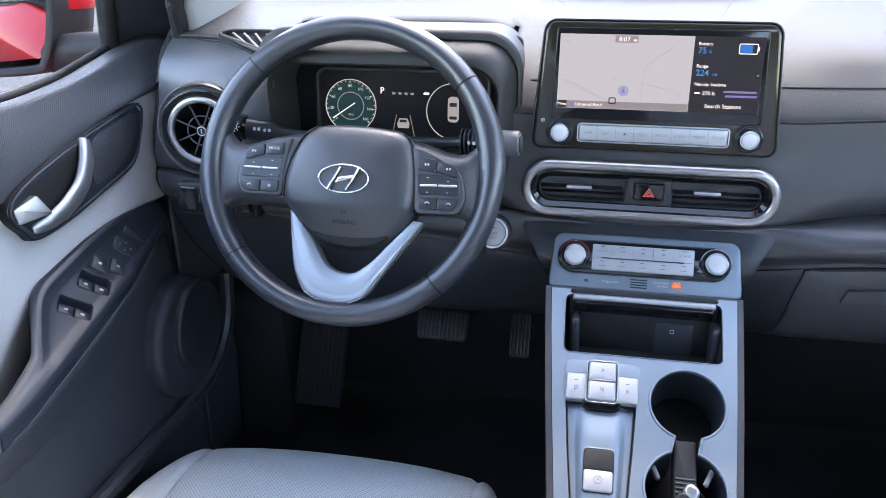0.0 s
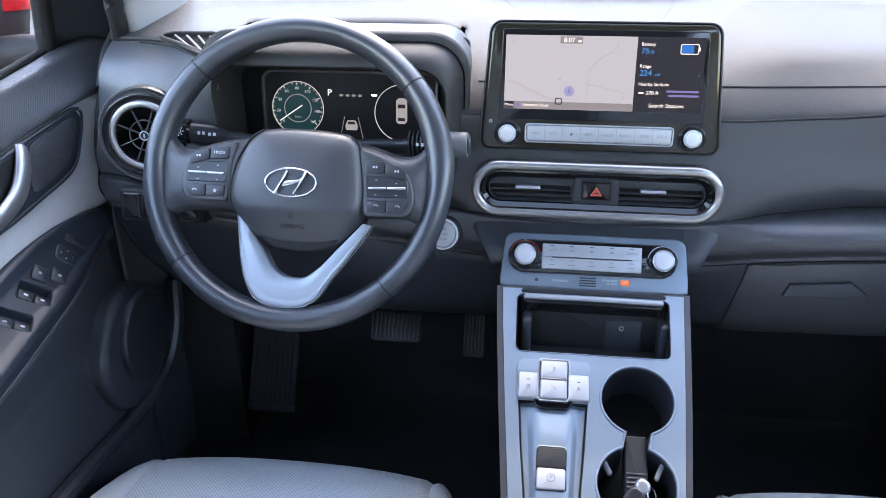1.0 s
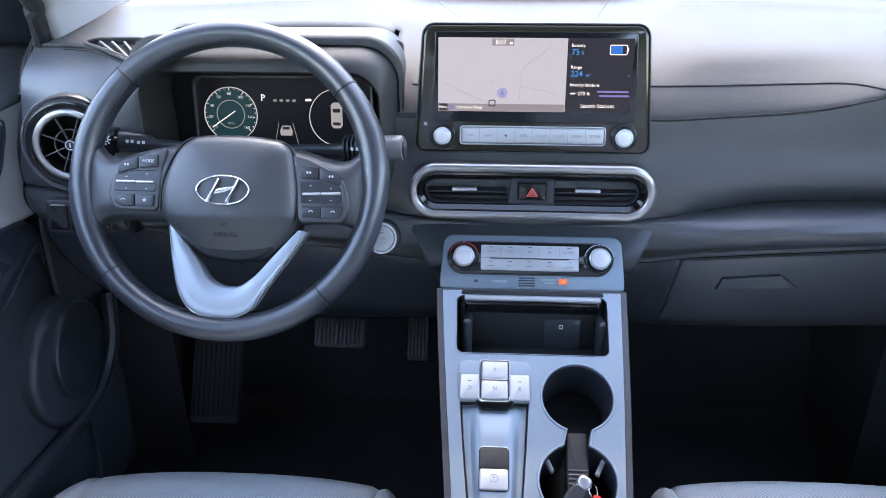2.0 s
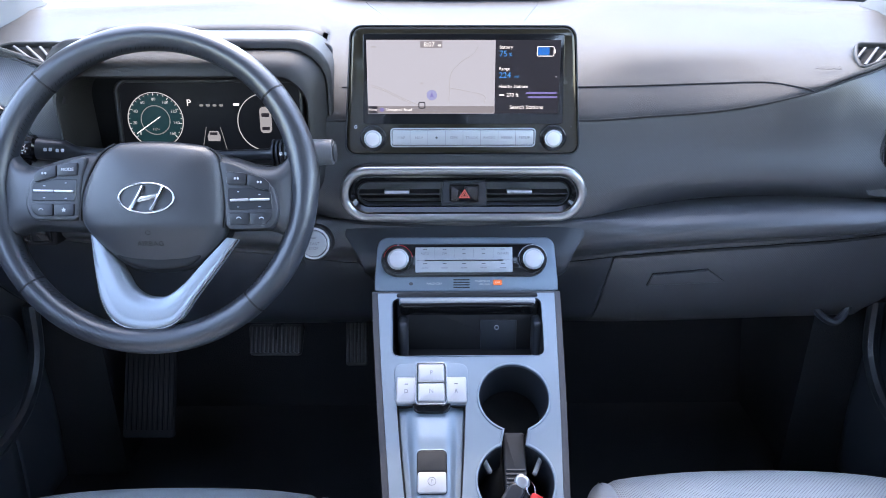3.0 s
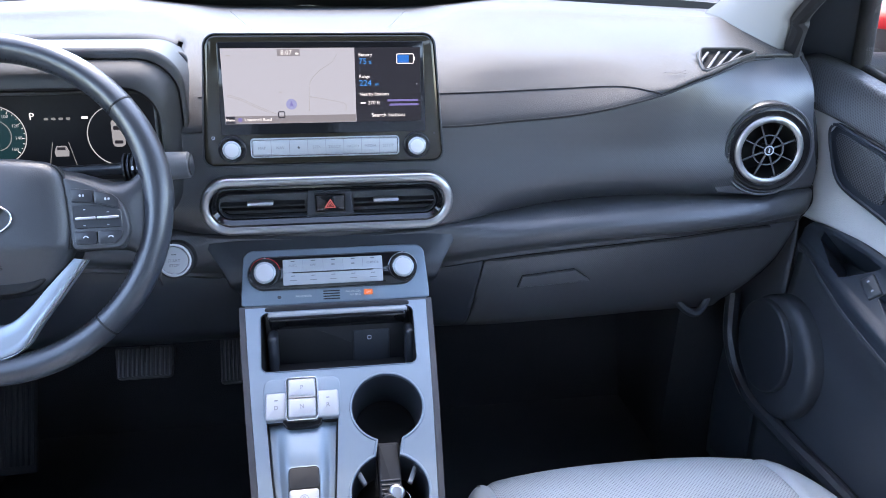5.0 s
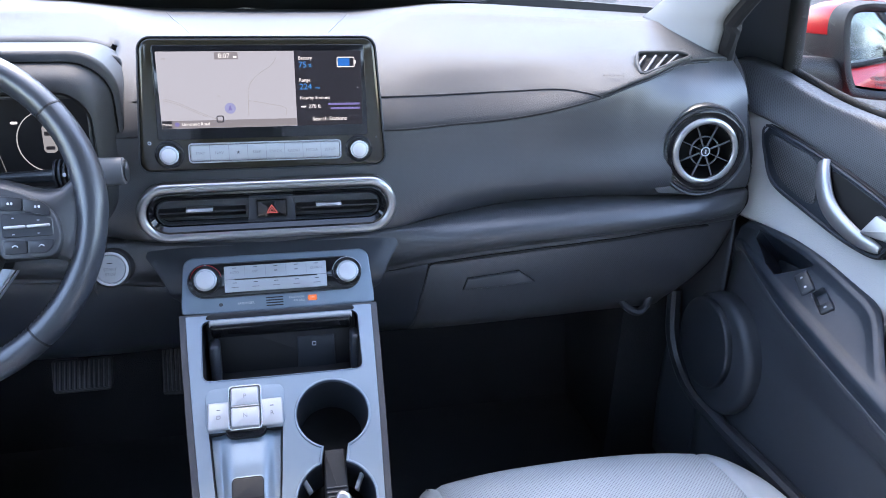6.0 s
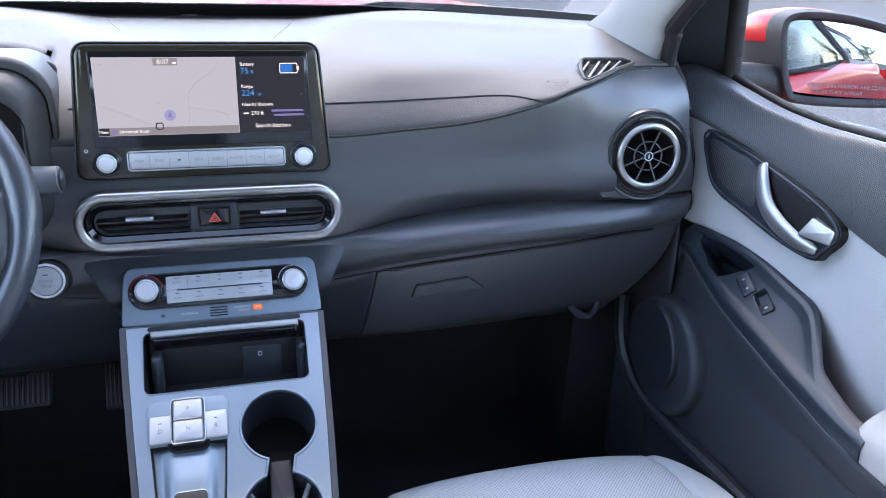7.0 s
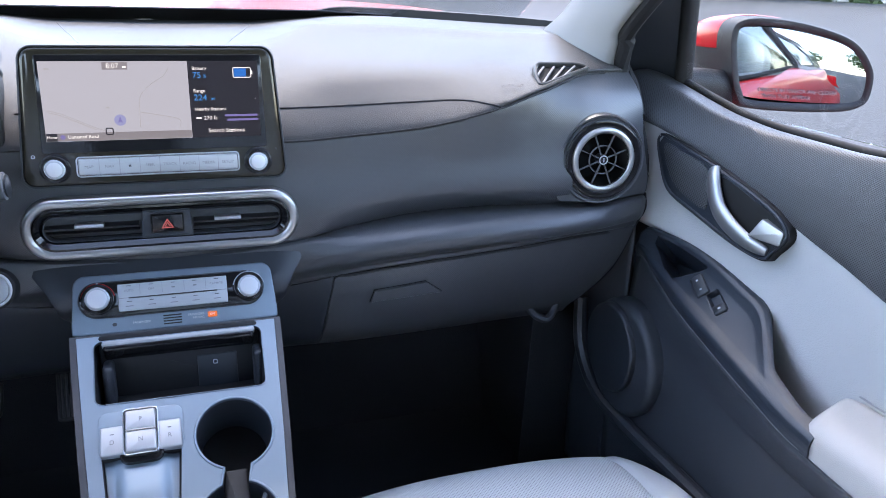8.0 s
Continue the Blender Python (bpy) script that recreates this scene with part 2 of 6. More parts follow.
def plate_with_holes(bm, m, outer, holes, z0, z1):
    """A flat plate with openings that go through it."""
    from mathutils.geometry import tessellate_polygon
    loops = [outer] + holes
    flat = [Vector((p[0], p[1], 0)) for l in loops for p in l]
    tris = tessellate_polygon([[Vector((p[0], p[1], 0)) for p in l] for l in loops])
    for h in (z0, z1):
        vs = [bm.verts.new(m @ Vector((p.x, p.y, h))) for p in flat]
        for t in tris:
            try:
                bm.faces.new([vs[i] for i in t])
            except ValueError:
                pass
    for l in loops:
        bridge(bm, [local(m, l, z0), local(m, l, z1)])
    bmesh.ops.remove_doubles(bm, verts=bm.verts, dist=1e-6)
    return bm


def tube(bm, pts, radius, n=12, flat=1.0, up=(0, 0, 1), closed=False, caps=True):
    """A round or flattened tube along pts; radius: a number or one for each point."""
    k = len(pts)
    loops = []
    for i, p in enumerate(pts):
        a = pts[i - 1] if (i or closed) else pts[0]
        b = pts[(i + 1) % k] if (i < k - 1 or closed) else pts[-1]
        d = (Vector(b) - Vector(a)).normalized()
        s = d.cross(Vector(up)).normalized()
        w = s.cross(d)
        r = radius[i] if isinstance(radius, (list, tuple)) else radius
        loops.append([Vector(p) + s * r * math.cos(2 * math.pi * j / n) + w * r * flat * math.sin(2 * math.pi * j / n) for j in range(n)])
    if closed:
        loops.append(loops[0])
    bridge(bm, loops, cap0=caps and not closed, cap1=caps and not closed)
    if closed:
        bmesh.ops.remove_doubles(bm, verts=bm.verts, dist=1e-6)
    return bm


def sheet(bm, rails, nu, per=5):
    """A smooth sheet across rails, each a list of nu points."""
    grid = []
    for j in range(nu):
        grid.append(spline([r[j] for r in rails], (len(rails) - 1) * per + 1))
    bridge(bm, grid, closed=False)
    return bm


def block(bm, m, x0, x1, y0, y1, z0, z1, r=0.002):
    return slab(bm, m, rrect(x0, x1, y0, y1, min(r, (x1 - x0) / 2.01, (y1 - y0) / 2.01), 3), z0, z1, min(r, (z1 - z0) / 2))


def lettering(text, size, m, mat, parent, name="lettering", align="CENTER", raised=0.0002):
    cu = bpy.data.curves.new(name, "FONT")
    cu.body, cu.size, cu.align_x, cu.align_y, cu.extrude, cu.resolution_u = text, size, align, "CENTER", raised, 3
    ob = bpy.data.objects.new(name, cu)
    me = bpy.data.meshes.new_from_object(ob)
    bpy.data.objects.remove(ob)
    me.transform(m)
    bm = bmesh.new()
    bm.from_mesh(me)
    bpy.data.meshes.remove(me)
    return part(name, bm, mat, parent, smooth=False)


def quad(name, m, x0, x1, y0, y1, z, mat, parent, r=0.0003, thick=0.0004):
    return part(name, slab(bmesh.new(), m, rrect(x0, x1, y0, y1, min(r, abs(x1 - x0) / 2.01, abs(y1 - y0) / 2.01), 3), z - thick, z, 0.0001, 1), mat, parent)


def T(m, x, y, z=0.0):
    return m @ Matrix.Translation((x, y, z))


# ---- dashboard ----
KX = [0, .15, .23, .31, .41, .47, .56, .66]


def rail(ys, zs, xe, n=193):
    fy, fz = table(KX, ys), table(KX, zs)
    return [Vector((xe * (2 * i / (n - 1) - 1), fy(abs(xe * (2 * i / (n - 1) - 1))), fz(abs(xe * (2 * i / (n - 1) - 1))))) for i in range(n)]


def moved(r, dy, dz):
    return [p + Vector((0, dy, dz)) for p in r]


R0 = rail([.61, .61, .605, .60, .535, .48, .37, .26], [1.139, 1.139, 1.142, 1.150, 1.152, 1.152, 1.153, 1.154], .64)
R0B = rail([.42, .43, .44, .44, .41, .37, .30, .22], [1.131, 1.135, 1.147, 1.1525, 1.152, 1.151, 1.151, 1.151], .645)
R1 = rail([.20, .235, .292, .30, .29, .275, .235, .18], [1.116, 1.136, 1.1545, 1.154, 1.1502, 1.1484, 1.1472, 1.146], .65)
R1C = rail([.16, .185, .245, .252, .243, .228, .192, .155], [1.110, 1.1275, 1.1440, 1.1425, 1.1395, 1.1385, 1.1385, 1.138], .65)
R2 = rail([.11, .11, .11, .11, .10, .09, .10, .13], [1.092, 1.102, 1.114, 1.117, 1.119, 1.121, 1.126, 1.120], .652)
R4 = rail([.035, .030, .025, .014, .000, .010, .055, .10], [1.038, 1.038, 1.044, 1.053, 1.077, 1.095, 1.112, 1.108], .652)
R5 = rail([.03, .03, .024, .016, .008, .004, .002, .045], [1.0, 1.0, 1.0, 1.005, 1.01, 1.015, 1.02, 1.03], .652)
R5B = rail([.022, .022, .018, .012, .004, -.002, -.004, .030], [.945, .950, .964, .972, .976, .977, .977, .978], .658)
R5C = rail([.022, .023, .022, .018, .010, .002, .000, .028], [.925, .930, .945, .954, .958, .959, .959, .960], .660)
R6 = rail([.022, .026, .036, .038, .032, .022, .014, .033], [.900, .910, .9225, .933, .9385, .9395, .9395, .940], .661)
R7 = rail([.022, .021, .012, .002, -.006, -.009, -.006, .027], [.894, .902, .9160, .9275, .9340, .9360, .9355, .932], .661)
R8 = rail([.026, .020, -.004, -.019, -.026, -.027, -.018, .026], [.880, .888, .9020, .9135, .9195, .9215, .9210, .918], .660)
R8B = rail([.030, .024, .000, -.014, -.021, -.022, -.012, .028], [.860, .868, .8842, .8942, .9010, .9040, .9070, .906], .657)
R9 = rail([.050, .043, .023, .012, .006, .005, .010, .034], [.832, .843, .8610, .8722, .8815, .8865, .8937, .892], .651)
R10 = rail([.07, .060, .046, .038, .035, .034, .036, .050], [.79, .79, .795, .80, .81, .815, .82, .82], .626)
R11 = rail([.09, .086, .080, .080, .080, .080, .080, .088], [.735, .735, .735, .737, .742, .746, .752, .755], .585)
R12 = rail([.16] * 8, [.712] * 8, .59)
R13 = rail([.45] * 8, [.70] * 8, .59)

dashboard = thing("dashboard", (0, .1, .9), "dark grey soft-touch car dashboard with grained top pad", "dashboard")


def dash_panel(name, rails, mat, label="", hole=True, x0=-9, x1=9):
    bm = sheet(bmesh.new(), rails, len(rails[0]))
    if hole:
        gone = [f for f in bm.faces if -.472 < f.calc_center_median().x < -.176 and f.calc_center_median().z > .965 and f.calc_center_median().y < .16]
        bmesh.ops.delete(bm, geom=gone, context="FACES")
    for x, sign in ((x0, 1), (x1, -1)):
        if abs(x) < 1:
            bmesh.ops.bisect_plane(bm, geom=bm.verts[:] + bm.edges[:] + bm.faces[:], plane_co=(x, 0, .78), plane_no=(sign, 0, -.12 * sign), clear_inner=True)
    return solid(part(name, bm, mat, dashboard, label, sharp=50), .003)


def mid(a, b, f, dy=0.0, dz=0.0):
    return [p.lerp(q, f) + Vector((0, dy, dz)) for p, q in zip(a, b)]


R3S = [p.lerp(q, .5 + .38 * min(1, max(0, (abs(p.x) - .36) / .06))) + Vector((0, -.006 + .004 * min(1, max(0, (abs(p.x) - .36) / .06)), .004)) for p, q in zip(R2, R4)]
pad = dash_panel("top_pad", [moved(R0, 0.02, -.03), R0, R0B, mid(R0B, R1, .80, 0, .0010), R1, R1C, R2, R3S, R4, moved(R4, .010, -.006)], PAD, "grained dark grey top pad")
R4B = [p.lerp(q, .42) + Vector((0, -.017 * min(1, max(0, (abs(p.x) - .46) / .08)), 0)) for p, q in zip(R4, R5)]
face = dash_panel("face_panel", [moved(R4, .012, .001), moved(R4, .0005, -.0022), R4B, R5, R5B, R5C, R6, moved(R6, .010, -.001)], DASH, "fine-textured dark grey face panel")
dash_panel("lower_panel", [moved(R6, .012, -.0012), moved(R6, -.001, -.0030), R7, R8, R8B, moved(R9, -.004, .008), R9, moved(R9, .012, -.004)], DASH)
gone = [p.index for p in face.data.polygons if min(((p.center + ORIGIN[face.name]).x - x) ** 2 + ((p.center + ORIGIN[face.name]).z - 1.004) ** 2 for x in (-.568, .563)) < .0472 ** 2]
bm = bmesh.new()
bm.from_mesh(face.data)
bm.faces.ensure_lookup_table()
bmesh.ops.delete(bm, geom=[bm.faces[i] for i in gone], context="FACES")
bm.to_mesh(face.data)
bm.free()
face.modifiers["thickness"].use_rim = False
seal = [Vector((sx * x, y + .012, z)) for sx, row in ((-1, ((.655, .25, 1.157), (.56, .37, 1.16), (.47, .48, 1.16), (.41, .535, 1.16), (.325, .598, 1.158), (.26, .606, 1.146), (.15, .61, 1.136))), (1, ((.15, .61, 1.136), (.26, .606, 1.146), (.325, .598, 1.158), (.41, .535, 1.16), (.47, .48, 1.16), (.56, .37, 1.16), (.655, .25, 1.157)))) for x, y, z in row]
seal = [p + Vector((0, 0, -.012 if p.x < -.1 else 0)) for p in spline(seal, 90)]
bm = bmesh.new()
bridge(bm, [[p + Vector((0, 0, -.03)) for p in seal], [p + Vector((0, 0, .006)) for p in seal], [p + Vector((0, .012, .007)) for p in seal], [p + Vector((0, .012, -.03)) for p in seal]], closed=False)
part("windscreen_gap", bm, BLACK, dashboard, "black strip along the windscreen")
lid = dash_panel("glove_box_door", [moved(R9, .014, -.003), moved(R9, .002, -.006), R10, R11, R12, R13], DASH, "dark grey glove box lid", x0=.1935)
dash_panel("knee_panel", [moved(R9, .014, -.003), moved(R9, .002, -.006), R10, R11, R12, R13], HARD, "hard black knee panel", x1=.1925)


def laid(ob, pts, lift=0.0, way=Vector((0, .92, -.22))):
    """Points laid on the face of ob along a direction, as a rule from the rear and a little above."""
    from mathutils.bvhtree import BVHTree
    o = ORIGIN[ob.name]
    tree = BVHTree.FromPolygons([v.co + o for v in ob.data.vertices], [p.vertices[:] for p in ob.data.polygons])
    out = []
    way = way.normalized()
    for p in pts:
        hit = tree.ray_cast(Vector(p) - way * .3, way, 1.2)[0]
        out.append((hit if hit else Vector(p)) - way * lift)
    return out


def seam(ob, pts, r=.0013, mat=None):
    line = laid(ob, spline(pts, 70))
    return part("seam", tube(bmesh.new(), line, r, 6), mat or BLACK, dashboard)


seam(pad, [(.10, .05, 1.0735), (.20, .05, 1.0745), (.30, .046, 1.078), (.365, .035, 1.081), (.40, .010, 1.079), (.413, .0, 1.0765)])
seam(pad, [(-.15, .05, 1.0735), (-.10, .05, 1.0735)])
for x0, x1 in ((-.60, -.49), (-.158, -.14), (.14, .60)):
    part("pad_gap", tube(bmesh.new(), [p + Vector((0, -.0006, -.0018)) for p in R4 if x0 < p.x < x1], .0013, 6), BLACK, dashboard)

for sx in (-1, 1):
    ends = [r[-1 if sx > 0 else 0] for r in (R2, R4, R5, R5B, R6, R8, R9, R10, R11)]
    part("end_gap", tube(bmesh.new(), spline([p + Vector((sx * .003, .010, 0)) for p in ends], 50), .0060, 8), VOID, dashboard)

# ---- instrument hood and cluster ----
hood = thing("instrument_cluster", (-.325, .05, 1.0), "digital instrument cluster under a dark moulded hood", "instruments")
bm = bmesh.new()
# rows from the back to the throat: how far in at the sides and at the top, and how far forward
seq = [(.012, .042, .36), (.003, .003, .16), (0, 0, .055), (-.001, -.001, .047), (-.001, -.001, .040), (.001, .003, .0360), (.004, .0095, .0350), (.0055, .0110, .0380), (.009, .0122, .031), (.013, .0160, .019), (.0175, .0225, .009), (.0210, .0300, .0035), (.0235, .0365, .0015), (.0255, .0395, .004), (.0275, .0415, .030), (.0305, .0430, .085)]
loops = []
for ds, dt, y in seq:
    p = rrect(-.498 + ds, -.1595 - ds, .93, 1.1325 - dt, .046 - .4 * ds, 10)
    loops.append([Vector((q[0], y - (q[1] - 1.0) * .10, q[1])) for q in p])
bridge(bm, loops)
part("hood", bm, PAD, hood, "dark grey moulded hood", sharp=50)
CL = axes((-.3255, .098, 1.0195), (1, 0, 0), (0, .08, 1))
part("backing", block(bmesh.new(), CL, -.16, .16, -.10, .10, -.012, -.004, .01), BLACK, hood)
part("bezel", ring(bmesh.new(), CL, rrect(-.1165, .1160, -.056, .0500, .012), .0050, -.004, .006, .002), DASH, hood)
glass = part("display", slab(bmesh.new(), CL, rrect(-.1165, .1160, -.056, .0500, .012), -.004, -.001, .0005), NIGHT, hood, "lit dark display with round speed gauge")
for cx, cy, r in ((-.073, .002, .035), (.071, -.001, .037)):
    part("gauge_ring", ring(bmesh.new(), T(CL, cx, cy), circle(r, 64), .0011, -.001, .0006, .0004), RINGW, glass)
part("gauge_dial", disc(bmesh.new(), T(CL, -.073, .002), .0335, -.001, .0, .0002, 48), TEAL, glass)
part("gauge_ring", ring(bmesh.new(), T(CL, -.073, .002), circle(.018, 48), .0012, -.001, .0008, .0004), DIMW, glass)
for i in range(9):
    a = radians(220 - 260 * i / 8)
    m = T(CL, -.073 + .027 * math.cos(a), .002 + .027 * math.sin(a), .0008)
    lettering(str(20 * i), .0056, m, GREYT, glass)
    for k in range(3):
        a2 = radians(220 - 260 * (i + k / 3) / 8)
        if i == 8 and k:
            break
        w = CL @ Matrix.Translation((-.073, .002, .0003)) @ Matrix.Rotation(a2, 4, "Z")
        quad("tick", w, .031 if k == 0 else .0325, .0345, -.0003, .0003, .0005, TEXTW, glass)
w = CL @ Matrix.Translation((-.073, .002, .0008)) @ Matrix.Rotation(radians(214), 4, "Z")
quad("needle", w, -.008, .031, -.0006, .0006, .0006, TEXTW, glass)
lettering("MPH", .0045, T(CL, -.073, -.010, .0009), DIMW, glass)
lettering("P", .012, T(CL, -.028, .024, .0006), TEXTW, glass)
for i in range(4):
    quad("symbol", T(CL, -.012 + .0085 * i, .021), -.0025, .0025, -.0015, .0015, .0004, DIMW, glass, .001)
quad("symbol", T(CL, .033, .022), -.004, .004, -.0015, .0015, .0004, TEXTW, glass, .001)
for sx in (-1, 1):
    w = T(CL, .001 + sx * .0125, -.022) @ Matrix.Rotation(sx * .22, 4, "Z")
    quad("lane_line", w, -.0004, .0004, -.017, .015, .0004, DIMW, glass)
part("car_symbol", slab(bmesh.new(), T(CL, .001, -.0185), [[-.0075, -.007], [.0075, -.007], [.0085, -.001], [.0055, .006], [-.0055, .006], [-.0085, -.001]], -.001, .0006, .0003, 1), CARG, glass)
quad("car_window", T(CL, .001, -.0185), -.0048, .0048, .001, .0045, .0009, MENU, glass)
part("car_symbol", slab(bmesh.new(), T(CL, .070, .002), rrect(-.0075, .0075, -.017, .017, .005), -.001, .0008, .0003, 1), CARG, glass)
quad("car_window", T(CL, .070, .002), -.005, .005, .004, .009, .0011, MENU, glass, .001)
quad("car_window", T(CL, .070, .002), -.005, .005, -.013, -.009, .0011, MENU, glass, .001)
lettering("4.3", .008, T(CL, .034, -.0445, .0006), TEXTW, glass)
lettering("mi/kWh", .005, T(CL, .047, -.0445, .0006), DIMW, glass)
lettering("36011", .0075, T(CL, .085, -.0475, .0006), TEXTW, glass)
quad("symbol", T(CL, .061, -.046), -.003, .003, -.0018, .0018, .0006, TEAL, glass)
quad("divider", T(CL, .0, -.0385), -.04, .045, -.0003, .0003, .0005, DIMW, glass)

# ---- infotainment display ----
SC = axes((0, .019, 1.018), (1, 0, 0), (0, .098, .995))
screen = thing("infotainment_display", (0, .03, 1.0), "wide glossy black touchscreen showing a pale map", "display")
OUT = rrect(-.1445, .1425, -.0215, .1300, .013, 6, .0115)
part("housing", slab(bmesh.new(), SC, OUT, -.030, 0, .005, 4), BEZEL, screen, "glossy black housing")
part("rim", ring(bmesh.new(), SC, grown(OUT, -.0005), .0022, -.006, -.001, .001), HARD, screen)
part("glass", slab(bmesh.new(), SC, rrect(-.1215, .1205, .0155, .1215, .003, 4, .002), -.004, .0008, .0006), GLOSS, screen, "black display glass")
pic = part("picture", slab(bmesh.new(), SC, rrect(-.1155, .1145, .0285, .1145, .0005, 2, -.0), 0, .0012, .0001, 1), MENU, screen, "lit map and battery menu")
quad("map", SC, -.1155, .037, .0285, .1145, .0016, MAPW, pic)
quad("map_bar", SC, -.1150, .0365, .0289, .0375, .0020, BAR, pic)
quad("menu_key", SC, -.1150, -.1040, .0289, .0375, .0024, MENU, pic)
lettering("Menu", .0045, T(SC, -.1095, .0332, .0026), TEXTW, pic)
lettering("Unnamed Road", .0050, T(SC, -.0935, .0332, .0023), TEXTW, pic, align="LEFT")
part("compass", disc(bmesh.new(), T(SC, -.0985, .0332), .0026, .0018, .0023, .0001, 20), TEXTV, pic)
quad("clock_plate", SC, -.052, -.026, .1055, .1135, .0020, BAR, pic)
lettering("8:07", .0076, T(SC, -.0415, .1092, .0023), TEXTW, pic)
quad("symbol", SC, -.0312, -.0275, .1072, .1092, .0022, TEXTW, pic)
part("position_mark", disc(bmesh.new(), T(SC, -.0385, .0505), .0062, .0016, .0021, .0001, 28), MARKG, pic)
part("position_arrow", slab(bmesh.new(), T(SC, -.0385, .0505), [[-.0024, -.003], [0, -.0015], [.0024, -.003], [0, .0042]], .0021, .0025, .0001, 1), TEXTV, pic)
quad("map_symbol", SC, -.0520, -.0485, .0638, .0652, .0020, LINE, pic)
quad("map_symbol", SC, -.1095, -.1045, .1058, .1072, .0020, LINE, pic)
part("map_symbol", ring(bmesh.new(), T(SC, -.0505, .0385), rrect(-.003, .003, -.0028, .0028, .0008, 2), .0012, .0018, .0024, .0002), MENU, pic)
roads = [[(.0165, .107), (.010, .098), (-.004, .089), (-.0155, .076), (-.0175, .058), (-.018, .042)], [(-.0175, .059), (.004, .055), (.024, .050), (.0245, .0415)],
         [(-.1115, .0625), (-.098, .0585), (-.080, .050), (-.064, .0425), (-.054, .0385)], [(-.1115, .0605), (-.098, .0565), (-.080, .048), (-.064, .0405)]]
for pts in roads:
    line = [SC @ p.to_3d() + SC.to_3x3() @ Vector((0, 0, .0017)) for p in spline(pts, 24)]
    part("road_line", tube(bmesh.new(), line, .00035, 4), LINE, pic)
for y, s in ((.0620, "Battery"), (.0365, "Range"), (.0155, "Nearby Stations")):
    lettering(s, .0054, T(SC, .0415, .0455 + y * .98, .0015), TEXTW, pic, align="LEFT")
lettering("75", .0098, T(SC, .0415, .0985, .0015), TEXTB, pic, align="LEFT")
lettering("%", .0055, T(SC, .0530, .0975, .0015), TEXTB, pic, align="LEFT")
lettering("224", .0098, T(SC, .0415, .0735, .0015), TEXTB, pic, align="LEFT")
lettering("mi", .0052, T(SC, .0600, .0722, .0015), TEXTB, pic, align="LEFT")
lettering("270 ft", .0062, T(SC, .0510, .0505, .0015), TEXTW, pic, align="LEFT")
quad("arrow", SC, .0425, .0485, .0498, .0514, .0016, TEXTW, pic)
quad("text_bar", SC, .0745, .1115, .0518, .0542, .0016, TEXTV, pic)
quad("text_bar", SC, .0770, .1120, .0468, .0492, .0016, TEXTV, pic)
lettering("Search Stations", .0066, T(SC, .0755, .0360, .0015), TEXTW, pic)
part("battery_symbol", ring(bmesh.new(), T(SC, .0965, .1015), rrect(-.0095, .0095, -.0050, .0050, .001, 2), .0009, .0012, .0017, .0002), TEXTW, pic)
quad("battery_charge", T(SC, .0965, .1015), -.009, .0045, -.0046, .0046, .0016, CHARGE, pic)
quad("battery_tip", T(SC, .0965, .1015), .0104, .0118, -.0022, .0022, .0016, TEXTW, pic)
quad("dot", SC, .1095, .1106, .0715, .0726, .0016, TEXTW, pic)
strip = part("button_strip", block(bmesh.new(), SC, -.0870, .0858, -.0100, .0090, -.002, .0030, .0025), BUTTON, screen, "row of silver buttons")
part("strip_rim", ring(bmesh.new(), SC, rrect(-.0875, .0863, -.0105, .0095, .003, 4), .0016, -.002, .0024, .0008), BRIGHT, screen)
for i, s in enumerate(("MAP", "NAV", "", "SEEK", "TRACK", "RADIO", "MEDIA", "SETUP")):
    x = -.0757 + .0214 * i
    if s:
        lettering(s, .0048, T(SC, x, -.0005, .0031), FAINT, strip)
    else:
        part("star", slab(bmesh.new(), T(SC, x, -.0005), [[.0022 * (1 if k % 2 == 0 else .45) * math.sin(math.pi * k / 5), .0022 * (1 if k % 2 == 0 else .45) * math.cos(math.pi * k / 5)] for k in range(10)][::-1], .002, .0033, .0001, 1), INK, strip)
    if i:
        quad("joint", SC, x - .0109, x - .0105, -.0095, .0085, .0032, FAINT, strip)


def knob(name, m, r, h, parent, ringw=.003):
    k = part(name, slab(bmesh.new(), m, circle(r, 48), 0, h, .0025, 4), BUTTON, parent, "round silver knob")
    part("knob_face", slab(bmesh.new(), m, circle(r - .0022, 48), h - .001, h + .0008, .0006, 2), KNOB, k)
    part("knob_collar", ring(bmesh.new(), m, circle(r - .0004, 48), .0012, 0, h - .0012, .0006), SHINE, k)
    part("knob_ring", ring(bmesh.new(), m, circle(r + .0012, 48), ringw, -.001, .004, .0015), GLOSS, k, "glossy black ring")
    return k


for x in (-.110, .109):
    knob("knob", T(SC, x, -.001), .0102, .010, screen, .0050)
part("screw_dot", disc(bmesh.new(), T(SC, .131, .0125), .0012, 0, .0006, .0002, 12), BLACK, screen)
part("power_mark", ring(bmesh.new(), T(SC, -.131, .0125), circle(.0014, 16), .0006, 0, .0006, .0002), PALE, screen)

# ---- centre air vent ----
VC = axes((.0005, .006, .9495), (1, 0, 0), (0, 0, 1))


def stadium(hx, hy, seg=14):
    return rrect(-hx, hx, -hy, hy, hy * .999, seg)


